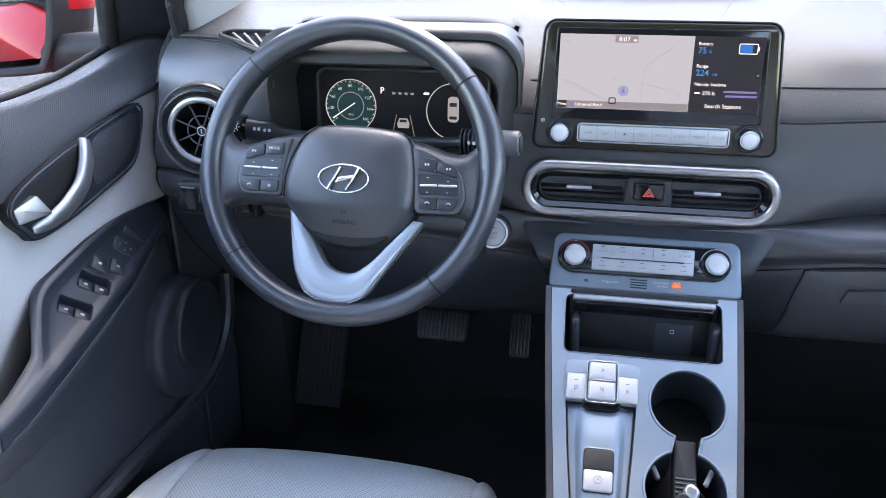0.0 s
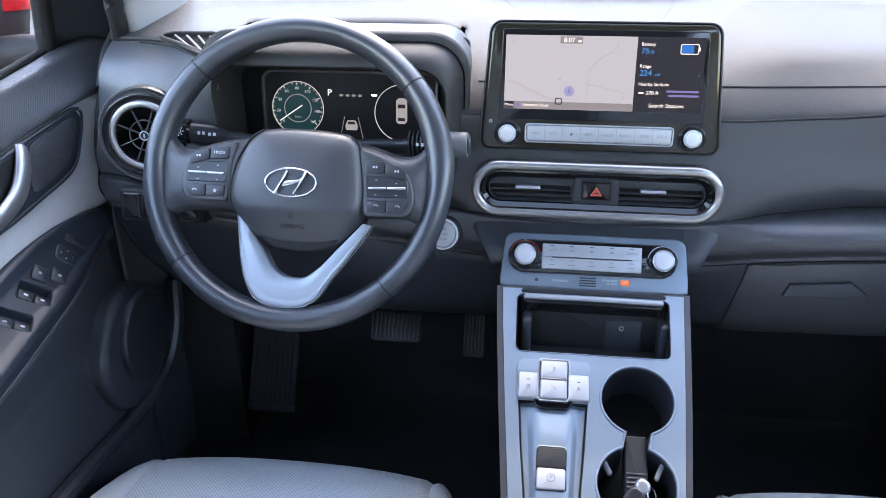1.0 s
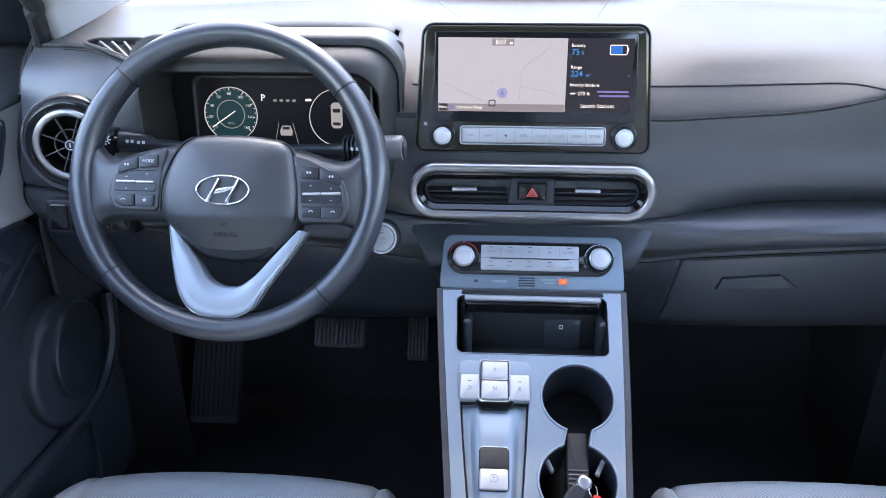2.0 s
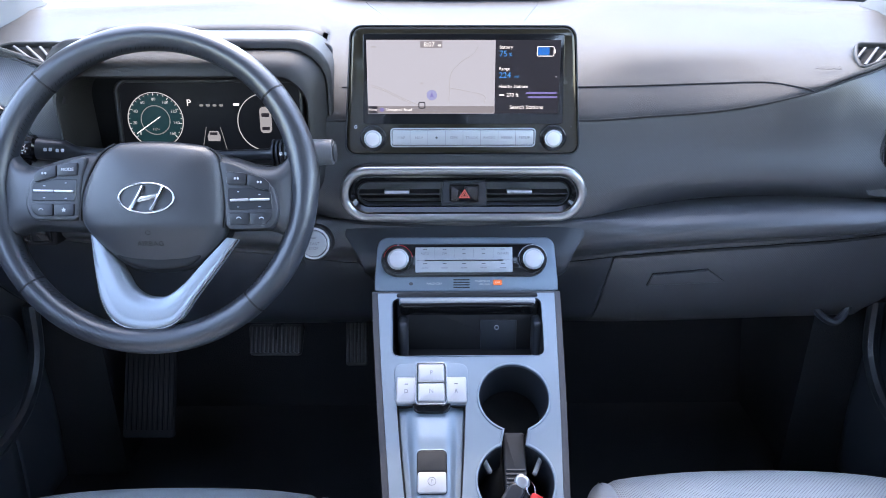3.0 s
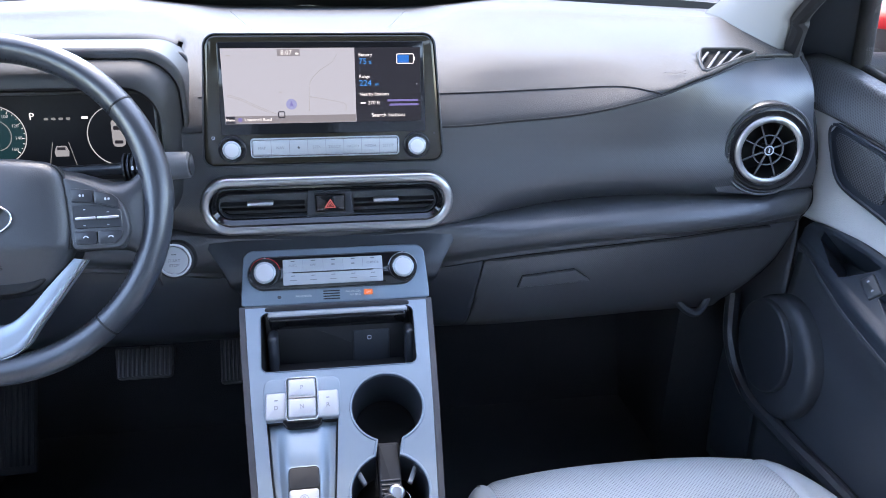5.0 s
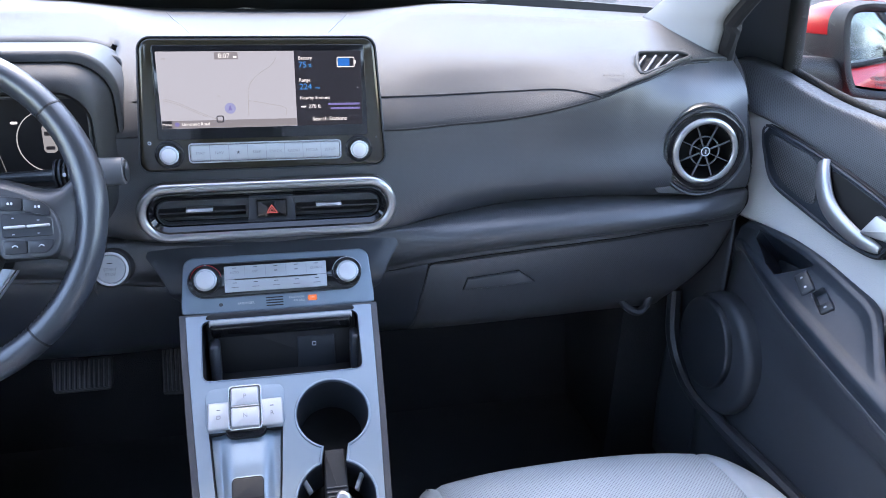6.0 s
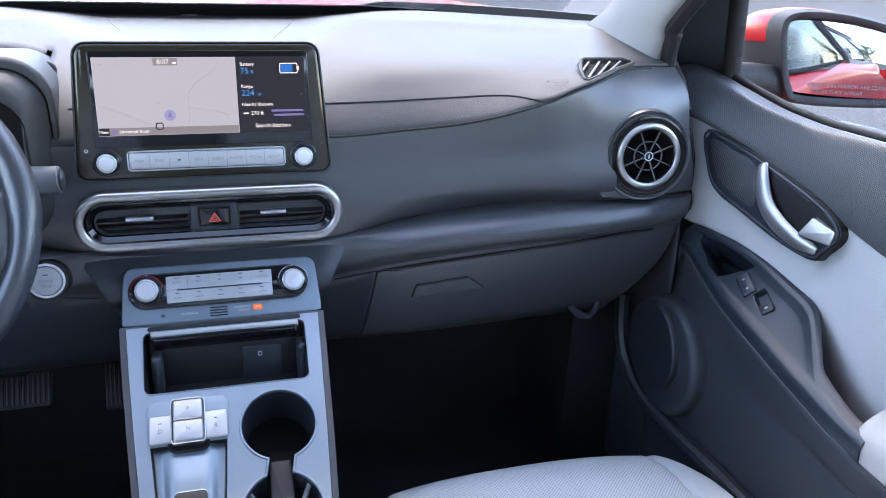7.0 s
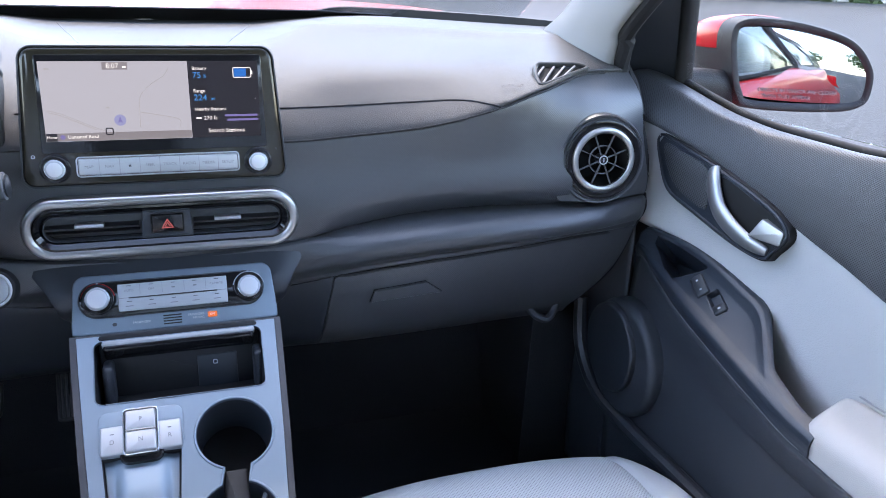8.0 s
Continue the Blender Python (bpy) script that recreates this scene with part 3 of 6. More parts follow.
vent = thing("centre_air_vent", (0, .02, .93), "long oval double air vent with silver surround", "air vent")
part("surround", ring(bmesh.new(), VC, stadium(.1410, .0242), .0118, -.010, .006, .005), VRING, vent, "satin silver surround")
part("liner", band(bmesh.new(), VC, stadium(.1410, .0242), [(0, -.02), (.0005, .004), (-.002, .0045), (-.008, -.002), (-.012, -.03), (-.010, -.032)]), GLOSS, vent)
part("throat", slab(bmesh.new(), VC, stadium(.137, .022), -.052, -.045, .001), BLACK, vent)
part("duct", band(bmesh.new(), VC, stadium(.1370, .022), [(0, -.05), (0, -.002), (-.0015, -.002), (-.0015, -.05)]), BLACK, vent)
part("inner_line", ring(bmesh.new(), VC, stadium(.1300, .0140), .0014, -.010, .000, .0008), HARD, vent)
for sx in (-1, 1):
    for y in (-.0075, 0.0):
        part("vane", block(bmesh.new(), T(VC, sx * .080, y), -.050, .050, -.0009, .0009, -.022, -.003 + (.003 if y == 0 else -.003), .0008), VANE, vent)
    for k in range(6):
        part("vane", block(bmesh.new(), T(VC, sx * .080 - .04 + .016 * k, 0), -.0008, .0008, -.013, .013, -.044, -.026, .0006), BLACK, vent)
    part("slider", block(bmesh.new(), T(VC, -.0825 + .0 if sx < 0 else .069, .003), -.0155, .0155, -.0022, .0022, -.006, .0035, .0015), BRIGHT, vent, "small silver slider")
part("hazard_panel", slab(bmesh.new(), VC, rrect(-.0285, .0300, -.0225, .0225, .004, 4, .004), -.03, -.0015, .001), HARD, vent)
hb = part("hazard_button", block(bmesh.new(), VC, -.0165, .0185, -.0100, .0115, -.002, .0012, .0015), GLOSS, vent, "hazard button with red triangle")
part("hazard_frame", ring(bmesh.new(), VC, rrect(-.0167, .0187, -.0102, .0117, .0015, 3), .0010, -.002, .0004, .0004), BLACK, hb)
for r, m in ((.0082, REDG), (.0058, GLOSS), (.0040, REDG), (.0022, GLOSS)):
    tri = [[.001 + r * math.cos(radians(a)), -.0013 + r * .95 * math.sin(radians(a))] for a in (210, 330, 90)]
    part("triangle", slab(bmesh.new(), VC, tri, .0008, .0014 + (.0082 - r) * .08, .00005, 1), m, hb)

# ---- climate panel ----
HV = axes((.004, -.024, .830), (1, 0, 0), (0, .47, .88))
stack = thing("climate_panel", (0, 0, .85), "satin silver climate control panel with two knobs", "control panel")
HOUT = rrect(-.1165, .1175, 0, .0690, .012, 6, .0055)
for p in HOUT:
    if p[1] < .012:
        p[1] = p[1] * .25
part("panel", slab(bmesh.new(), HV, HOUT, -.02, 0, .002, 3), SILVER, stack, "satin silver panel")
CAP = [[p[0] - .0025, p[1] + .0395] for p in stadium(.1035, .0200)]
part("capsule", slab(bmesh.new(), HV, CAP, -.004, .0012, .001, 2), GLOSS, stack, "glossy black capsule")
part("capsule_rim", ring(bmesh.new(), HV, CAP, .0012, -.001, .0016, .0006), HARD, stack)
keys = part("key_block", block(bmesh.new(), HV, -.0640, .0590, .0240, .0560, 0, .0030, .0012), BUTTON, stack, "two rows of silver keys")
for i in range(1, 5):
    x = -.0640 + .0246 * i
    quad("joint", HV, x - .00015, x + .00015, .0425, .055, .0033, FAINT, keys)
quad("joint", HV, -.0635, .0585, .0393, .0397, .0033, INK, keys)
quad("key_bar", HV, -.052, .047, .0385, .0400, .0040, SHINE, keys)
for i, s in enumerate(("AUTO", "OFF", "", "", "CLIMATE")):
    x = -.0517 + .0246 * i
    if s:
        lettering(s, .0038, T(HV, x, .0478, .0032), FAINT, keys)
    else:
        quad("symbol", HV, x - .002, x + .002, .0470, .0486, .0033, FAINT, keys)
    quad("indicator", HV, x - .0025, x + .0025, .0530, .0538, .0034, INK, keys)
    quad("indicator", HV, x - .0025, x + .0025, .0348, .0356, .0034, INK, keys)
    quad("symbol", HV, x - .0042, x + .0042, .0292, .0302, .0033, FAINT, keys)
for x in (-.0855, .0845):
    knob("knob", T(HV, x, .0405, .001), .0128, .010, stack, .0038)
    km = T(HV, x, .0405, .0022)
    part("knob_scale", tube(bmesh.new(), [km @ Vector((.0182 * math.cos(a), .0182 * math.sin(a), 0)) for a in [radians(10 + 8 * k) for k in range(21)]], .0005, 6), PALE if x > 0 else RED, stack)
    quad("knob_mark", km, -.0012, .0012, .0172, .0192, .0008, PALE, stack, .001)
lettering("PASSENGER", .0038, T(HV, -.0400, .0100, .0004), PALE, stack)
lettering("PASSENGER", .0036, T(HV, .0210, .0130, .0004), PALE, stack)
lettering("AIR BAG", .0036, T(HV, .0235, .0090, .0004), PALE, stack)
quad("warning_lamp", HV, .0345, .0450, .0080, .0145, .0006, ORANGE, stack)
lettering("OFF", .0036, T(HV, .0398, .0112, .0008), PALE, stack)
for k in range(4):
    quad("sensor_slot", HV, -.0160, .0045, .0045 + .0032 * k, .0060 + .0032 * k, .0005, BLACK, stack)
quad("symbol", HV, -.072, -.067, .008, .012, .0004, INK, stack, .002)

# flared stack body under the vent, behind the panel
bm = bmesh.new()
secs = []
FLARE = [(.0, .0), (.003, .0015), (.009, .008), (.018, .022), (.032, .044), (.046, .085), (.056, .14)]
for z, w, y in ((.914, .150, .034), (.902, .1440, .0265), (.888, .1360, .0175), (.874, .1265, .0080), (.86, .1190, -.001), (.845, .1170, .006), (.836, .1150, .016), (.826, .1130, .032), (.80, .106, .06), (.76, .10, .09)):
    half = [Vector((w - .006 + dx, y + dy, z)) for dx, dy in FLARE]
    secs.append([Vector((.004 - p.x, p.y, p.z)) for p in half[::-1]] + [Vector((.004 + p.x, p.y, p.z)) for p in half])
bridge(bm, [spline(q, 57) for q in secs], closed=False)
solid(part("stack_body", bm, HARD, dashboard, sharp=60), .003)

# ---- centre console ----
CO = axes((0, -.025, .831), (1, 0, 0), (0, .83, .56))     # local y runs up the slope; v = -y
console = thing("centre_console", (0, -.2, .55), "satin silver sloping console with shifter buttons and cup holders", "console")


def vpath(pts):
    return [[u, -v] for u, v in pts]


def cups():
    c1, r1, c2, r2, w = (.055, .1425), .0415, (.051, .2400), .0430, .0145
    out = []
    a = math.asin(w / r1)
    for i in range(37):
        t = a + (2 * math.pi - 2 * a) * i / 36
        out.append((c1[0] - r1 * math.sin(t), c1[1] + r1 * math.cos(t)))
    b = math.asin(w / r2)
    for i in range(37):
        t = b + (2 * math.pi - 2 * b) * i / 36
        out.append((c2[0] + r2 * math.sin(t), c2[1] - r2 * math.cos(t)))
    return out


BINV = rrect(-.0865, .0950, -.0895, -.0110, .008, 5, -.002)
CUPV = vpath(cups())
FACE = vpath([(-.107, .003), (.115, .003), (.113, .05), (.108, .15), (.101, .26), (.096, .40), (-.081, .40), (-.086, .26), (-.096, .15), (-.104, .05)])
SLOTV = vpath([(-.0805, .1525), (-.0010, .1525), (-.0045, .21), (-.0090, .27), (-.014, .34), (-.020, .365), (-.058, .365), (-.065, .34), (-.0690, .27), (-.0755, .21)])
part("face_plate", plate_with_holes(bmesh.new(), CO, FACE, [BINV, CUPV, SLOTV], -.006, 0), SILVER, console, "satin silver face plate", sharp=25)
RIMV = vpath([(-.1145, 0), (.1225, 0), (.1205, .05), (.1155, .15), (.1085, .26), (.103, .40), (-.088, .40), (-.0935, .26), (-.1035, .15), (-.1115, .05)])
bm = bmesh.new()
plate_with_holes(bm, CO, RIMV, [grown(FACE, .0006)], -.10, -.001)
part("side_skin", bm, HARD, console, "dark grey side skins", sharp=25)
part("bin_lip", ring(bmesh.new(), CO, BINV, .0012, -.006, .0012, .0006), SILVER, console)
part("bin_wall", band(bmesh.new(), CO, BINV, [(0, -.004), (-.004, -.075), (-.0025, -.078), (.002, -.004)]), BLACK, console)
part("bin_floor", slab(bmesh.new(), CO, grown(BINV, .001), -.084, -.072, .001), BLACK, console)
part("bin_lid", block(bmesh.new(), CO, -.0790, .0890, -.0240, -.0135, -.020, .0030, .004), GLOSS, console, "glossy black roll lid")
part("lid_edge", block(bmesh.new(), CO, -.0800, .0900, -.0185, -.0120, -.004, .0050, .0026), BUTTON, console, "silver lid edge")
back = axes((.004, -.036, .79), (1, 0, 0), (0, .10, 1))
part("bin_back", block(bmesh.new(), back, -.088, .090, -.045, .040, -.012, 0, .003), BLACK, console)
part("bin_tray", block(bmesh.new(), Matrix.Translation((.004, -.07, .756)), -.086, .088, -.023, .04, -.006, 0, .003), BLACK, console)
# added posts in place of the lit strips on the bin's side walls
for x in (-.079, .088):
    part("added_bin_post", block(bmesh.new(), T(back, x, -.012), -.006, .006, -.030, .024, -.002, .026, .005), HARD, console)
part("socket_panel", block(bmesh.new(), T(back, .041, -.012), -.023, .023, -.026, .018, -.002, .0015, .002), HARD, console)
part("usb_mark", ring(bmesh.new(), T(back, .0385, -.004), rrect(-.0018, .0018, -.0020, .0020, .001, 2), .0008, .001, .0022, .0002), PALE, console)
part("cup_wall", band(bmesh.new(), CO, CUPV, [(-.001, -.002), (-.004, -.07), (-.0025, -.072), (.0005, -.002)]), HARD, console, "black cup holder liner")
part("cup_floor", slab(bmesh.new(), CO, grown(CUPV, -.001), -.078, -.070, .001), BLACK, console)
part("cup_rim", ring(bmesh.new(), CO, grown(CUPV, -.0012), .0030, -.004, .0014, .0012), SILVER, console)
bm = block(bmesh.new(), T(CO, .0525, -.212), -.0125, .0125, -.052, .031, -.030, -.010, .003)
part("cup_divider", bm, BLACK, console, "ribbed black divider")
for k in range(5):
    part("rib", block(bmesh.new(), T(CO, .0525, -.225 - .005 * k), -.011, .011, -.0012, .0012, -.011, -.0088, .0008), HARD, console)
for cx, cy, a in ((.0205, -.217, 25), (.078, -.219, -25), (.028, -.117, 30)):
    w = T(CO, cx, cy, -.018) @ Matrix.Rotation(radians(a), 4, "Z")
    if cy < -.2:
        part("cup_spring", block(bmesh.new(), w, -.0028, .0028, -.0105, .0105, 0, .006, .002), SPRING, console, "grey cup spring")
# shifter
part("slot_wall", band(bmesh.new(), CO, SLOTV, [(0, 0), (-.0025, -.010), (-.0025, -.014), (.0008, -.004)]), BLACK, console)
bm = bmesh.new()
slw = table([.1525, .21, .27, .34, .365], [.0395, .0352, .0298, .0253, .019])
slc = table([.1525, .21, .27, .34, .365], [-.0407, -.0400, -.0390, -.0395, -.039])
grid = []
for j in range(31):
    v = .1535 + .210 * j / 30
    w = slw(v) - .0016
    grid.append([CO @ Vector((slc(v) + w * t, -v, -.0085 + .0095 * math.exp(-(abs(t) / .66) ** 7) * min(1, .35 + j / 9))) for t in [k / 20 - 1 for k in range(41)]])
bridge(bm, grid, closed=False)
solid(part("slot_plate", bm, SILVER, console, "inset satin silver plate", sharp=60), .003, 1)
part("shifter_base", slab(bmesh.new(), CO, rrect(-.0840, .0025, -.1520, -.1000, .010, 5), -.012, .0008, .0006), SILVER, console)
part("shifter_shadow", slab(bmesh.new(), CO, rrect(-.0600, -.0210, -.1620, -.1480, .007, 4, -.004), -.012, .0052, .001), GLOSS, console)


def key(name, x0, x1, v0, v1, h, label=""):
    return part(name, slab(bmesh.new(), CO, rrect(x0, x1, -v1, -v0, .0025, 4), -.004, h, .0022, 3), BUTTON, console, label)


kd = key("shift_button", -.0815, -.0575, .1195, .1520, .0075, "silver shift button")
kp = key("shift_button", -.0562, -.0252, .1055, .1285, .0125, "silver shift button")
kn = key("shift_button", -.0562, -.0252, .1295, .1530, .0125, "silver shift button")
kr = key("shift_button", -.0239, .0001, .1195, .1520, .0075, "silver shift button")
for s, k, x, v, h in (("D", kd, -.0695, .1380, .0077), ("P", kp, -.0407, .1170, .0127), ("N", kn, -.0407, .1400, .0127), ("R", kr, -.0119, .1380, .0077)):
    lettering(s, .0070, T(CO, x, -v, h), FAINT, k)
    quad("indicator", T(CO, x, -v + (.009 if s in "DR" else 0.0), h), -.002, .002, -.0004, .0004, .0003, INK, k) if s in "DR" else None
part("selector_rim", ring(bmesh.new(), CO, rrect(-.0574, -.0240, -.1542, -.1043, .0035, 4), .0013, -.002, .0105, .0005), SHINE, console, "bright selector rim")
part("chrome_split", block(bmesh.new(), T(CO, -.0407, -.1290), -.0150, .0150, -.0009, .0009, .006, .0128, .0006), CHROME, kn)
part("brake_button_well", slab(bmesh.new(), CO, rrect(-.0580, -.0230, -.2565, -.2050, .006, 4), -.008, .0046, .0015), SILVER, console)
part("brake_gap", slab(bmesh.new(), CO, rrect(-.0570, -.0240, -.2555, -.2065, .005, 4), -.004, .0049, .0003), VOID, console)
bt = part("brake_button", slab(bmesh.new(), CO, rrect(-.0562, -.0248, -.2545, -.2310, .003, 4), -.004, .0066, .002), BUTTON, console, "silver parking brake button")
part("brake_button_top", slab(bmesh.new(), CO, rrect(-.0562, -.0248, -.2300, -.2080, .003, 4), -.004, .0053, .0008), BLACK, console)
lettering("P", .0062, T(CO, -.0405, -.2415, .0068), FAINT, bt)
part("brake_mark", ring(bmesh.new(), T(CO, -.0405, -.2415, .0066), circle(.0040, 24), .0006, 0, .0003, .0001), FAINT, bt)

# lower console down to the floor
bm = bmesh.new()
bridge(bm, [[Vector((-.10, -.02, .70)), Vector((.108, -.02, .70)), Vector((.108, .5, .70)), Vector((-.10, .5, .70))],
            [Vector((-.09, -.10, .35)), Vector((.10, -.10, .35)), Vector((.10, .5, .35)), Vector((-.09, .5, .35))]], cap0=True, cap1=True)
part("lower_body", bm, BLACK, console)

# ---- car key in the cup holder ----
ck = thing("car_key", (.06, -.22, .66), "black and silver car key with red tag in cup holder", "car key")
KM = T(CO, .047, -.254, -.012) @ Matrix.Rotation(radians(-37), 4, "Z") @ Matrix.Rotation(radians(14), 4, "X")
part("fob", slab(bmesh.new(), KM, rrect(-.0095, .0095, -.034, .016, .008, 5), -.006, .006, .004, 4), POLISH, ck)
part("cap", slab(bmesh.new(), KM, rrect(-.0085, .0085, .012, .027, .007, 5), -.0055, .0068, .004, 4), BRIGHT, ck, "silver end cap")
part("key_ring", ring(bmesh.new(), T(CO, .068, -.246, -.010) @ Matrix.Rotation(radians(50), 4, "Y"), circle(.0075, 28), .0014, -.0007, .0007, .0006), SHINE, ck, "steel key ring")
part("tag", slab(bmesh.new(), T(CO, .073, -.262, -.012) @ Matrix.Rotation(radians(-25), 4, "Z") @ Matrix.Rotation(radians(20), 4, "Y"), rrect(-.009, .009, -.016, .010, .003, 3), -.001, .001, .0005), REDTAG, ck, "red tag")

# ---- steering wheel ----
WH = axes((-.3500, -.0768, .9844), (1, 0, 0), (0, math.sin(radians(24.2)), math.cos(radians(24.2))))
wheel = thing("steering_wheel", (-.35, -.05, .97), "black leather steering wheel with silver lower spoke", "steering wheel")
RR = .1695
bm = bmesh.new()
N, K = 120, 20
loops = []
for i in range(N):
    a = 2 * math.pi * i / N
    fat = 1 + .10 * math.exp(-((math.degrees(a) % 180 - 10) / 16) ** 2)
    row = []
    for j in range(K):
        b = 2 * math.pi * j / K
        rad = RR + .0148 * fat * math.cos(b)
        row.append(WH @ Vector((rad * math.cos(a), rad * math.sin(a), .0175 * math.sin(b))))
    loops.append(row)
bridge(bm, loops + [loops[0]])
bmesh.ops.remove_doubles(bm, verts=bm.verts, dist=1e-6)
rim = part("rim", bm, LEATHER, wheel, "stitched black leather rim")
for deg in (219.7, 311.8, 135.7, 38.3):
    a = radians(deg)
    c = Vector((RR * math.cos(a), RR * math.sin(a), 0))
    w = WH @ Matrix.Translation(c) @ Matrix.Rotation(a, 4, "Z") @ Matrix.Rotation(math.pi / 2, 4, "X")
    part("rim_seam", ring(bmesh.new(), w, [[.0147 * math.cos(2 * math.pi * k / 28), .0174 * math.sin(2 * math.pi * k / 28)] for k in range(28)], .0007, -.0010, .0010, .0003), BLACK, rim)
bm = bmesh.new()
for i in range(190):
    a = 2 * math.pi * i / 190
    q = [WH @ Vector((r * math.cos(a + e), r * math.sin(a + e), h)) for r, e, h in ((RR - .0128, -.006, .0092), (RR - .0142, .006, .0056))]
    tube(bm, q, .0004, 5)
part("stitching", bm, BLACK, rim)


def dome(name, m, path, base, top, mat, parent, label="", seg=6, power=2.4, chin=0.0):
    """A cushion-like cover over the outline; chin: how steeply it falls away below."""
    bm = bmesh.new()
    c = Vector((sum(p[0] for p in path) / len(path), sum(p[1] for p in path) / len(path)))
    loops = [local(m, path, base - .02)]
    for i in range(seg + 1):
        f = 1 - i / seg * .92
        h = base + (top - base) * (1 - f ** power) ** (1 / power)
        loops.append([m @ Vector((c.x + (p[0] - c.x) * f, c.y + (p[1] - c.y) * f, h - chin * max(0, -.046 - c.y - (p[1] - c.y) * f))) for p in path])
    bridge(bm, loops, cap1=True)
    return part(name, bm, mat, parent, label, sharp=40)


def onto(ob, m, x, y):
    """The pose on the face of ob above the point (x, y) of m, lying in that face."""
    from mathutils.bvhtree import BVHTree
    tree = BVHTree.FromPolygons([v.co + ORIGIN[ob.name] for v in ob.data.vertices], [p.vertices[:] for p in ob.data.polygons])
    way = m.to_3x3() @ Vector((0, 0, -1))
    hit, nor = tree.ray_cast(m @ Vector((x, y, .2)), way, 1.0)[:2]
    nor = nor if nor.dot(way) < 0 else -nor
    u = m.to_3x3() @ Vector((1, 0, 0))
    return axes(hit + nor * .0002, u - nor * u.dot(nor), nor.cross(u))


HUBP = rounded([(-.020, -.091), (.014, -.096), (.048, -.091), (.068, -.075), (.086, -.050), (.088, -.021), (.085, .012), (.079, .034), (.068, .0430), (.040, .0470), (.012, .0485), (-.016, .0480), (-.034, .0455), (-.046, .0370), (-.0565, .0210), (-.0640, .002), (-.0680, -.018), (-.0690, -.036), (-.058, -.056), (-.040, -.078)], .012, 4)
cover = dome("airbag_cover", WH, HUBP, .0205, .040, HUB, wheel, "dark vinyl airbag cover", 14, 2.2, .60)
for line in (((.069, .0395), (.079, .032), (.0850, .011), (.0880, -.021), (.0855, -.047)), ((-.033, .0450), (-.0455, .0372), (-.0565, .0212), (-.0642, .002), (-.0684, -.018), (-.0692, -.038))):
    part("cover_seam", tube(bmesh.new(), [WH @ Vector((p.x, p.y, .0226)) for p in spline(line, 30)], .0013, 6), BLACK, wheel)
LG = T(WH, .0075, -.0155, .0398)
part("badge_ring", ring(bmesh.new(), LG, circle(.0278, 48, 0, 0, .0146), .0024, -.006, .0022, .0018), SHINE, wheel, "oval chrome badge ring")
for sx in (-1, 1):
    pts = spline([(sx * .0110 - .0070, -.0128), (sx * .0110 + .0005, .0), (sx * .0110 + .0070, .0128)], 10)
    part("badge_bar", tube(bmesh.new(), [LG @ p.to_3d() for p in pts], .0044, 8, .6, (0, 0, 1)), SHINE, wheel)
part("badge_bar", tube(bmesh.new(), [LG @ Vector((-.0105, -.0025, 0)), LG @ Vector((.0115, .0030, 0))], .0026, 8), SHINE, wheel)
lettering("AIRBAG", .0082, onto(cover, WH, .0075, -.0635), BLACK, cover)
part("airbag_symbol", ring(bmesh.new(), onto(cover, WH, .0075, -.052), circle(.0022, 20), .0006, -.0004, .0003, .0002), BLACK, cover)
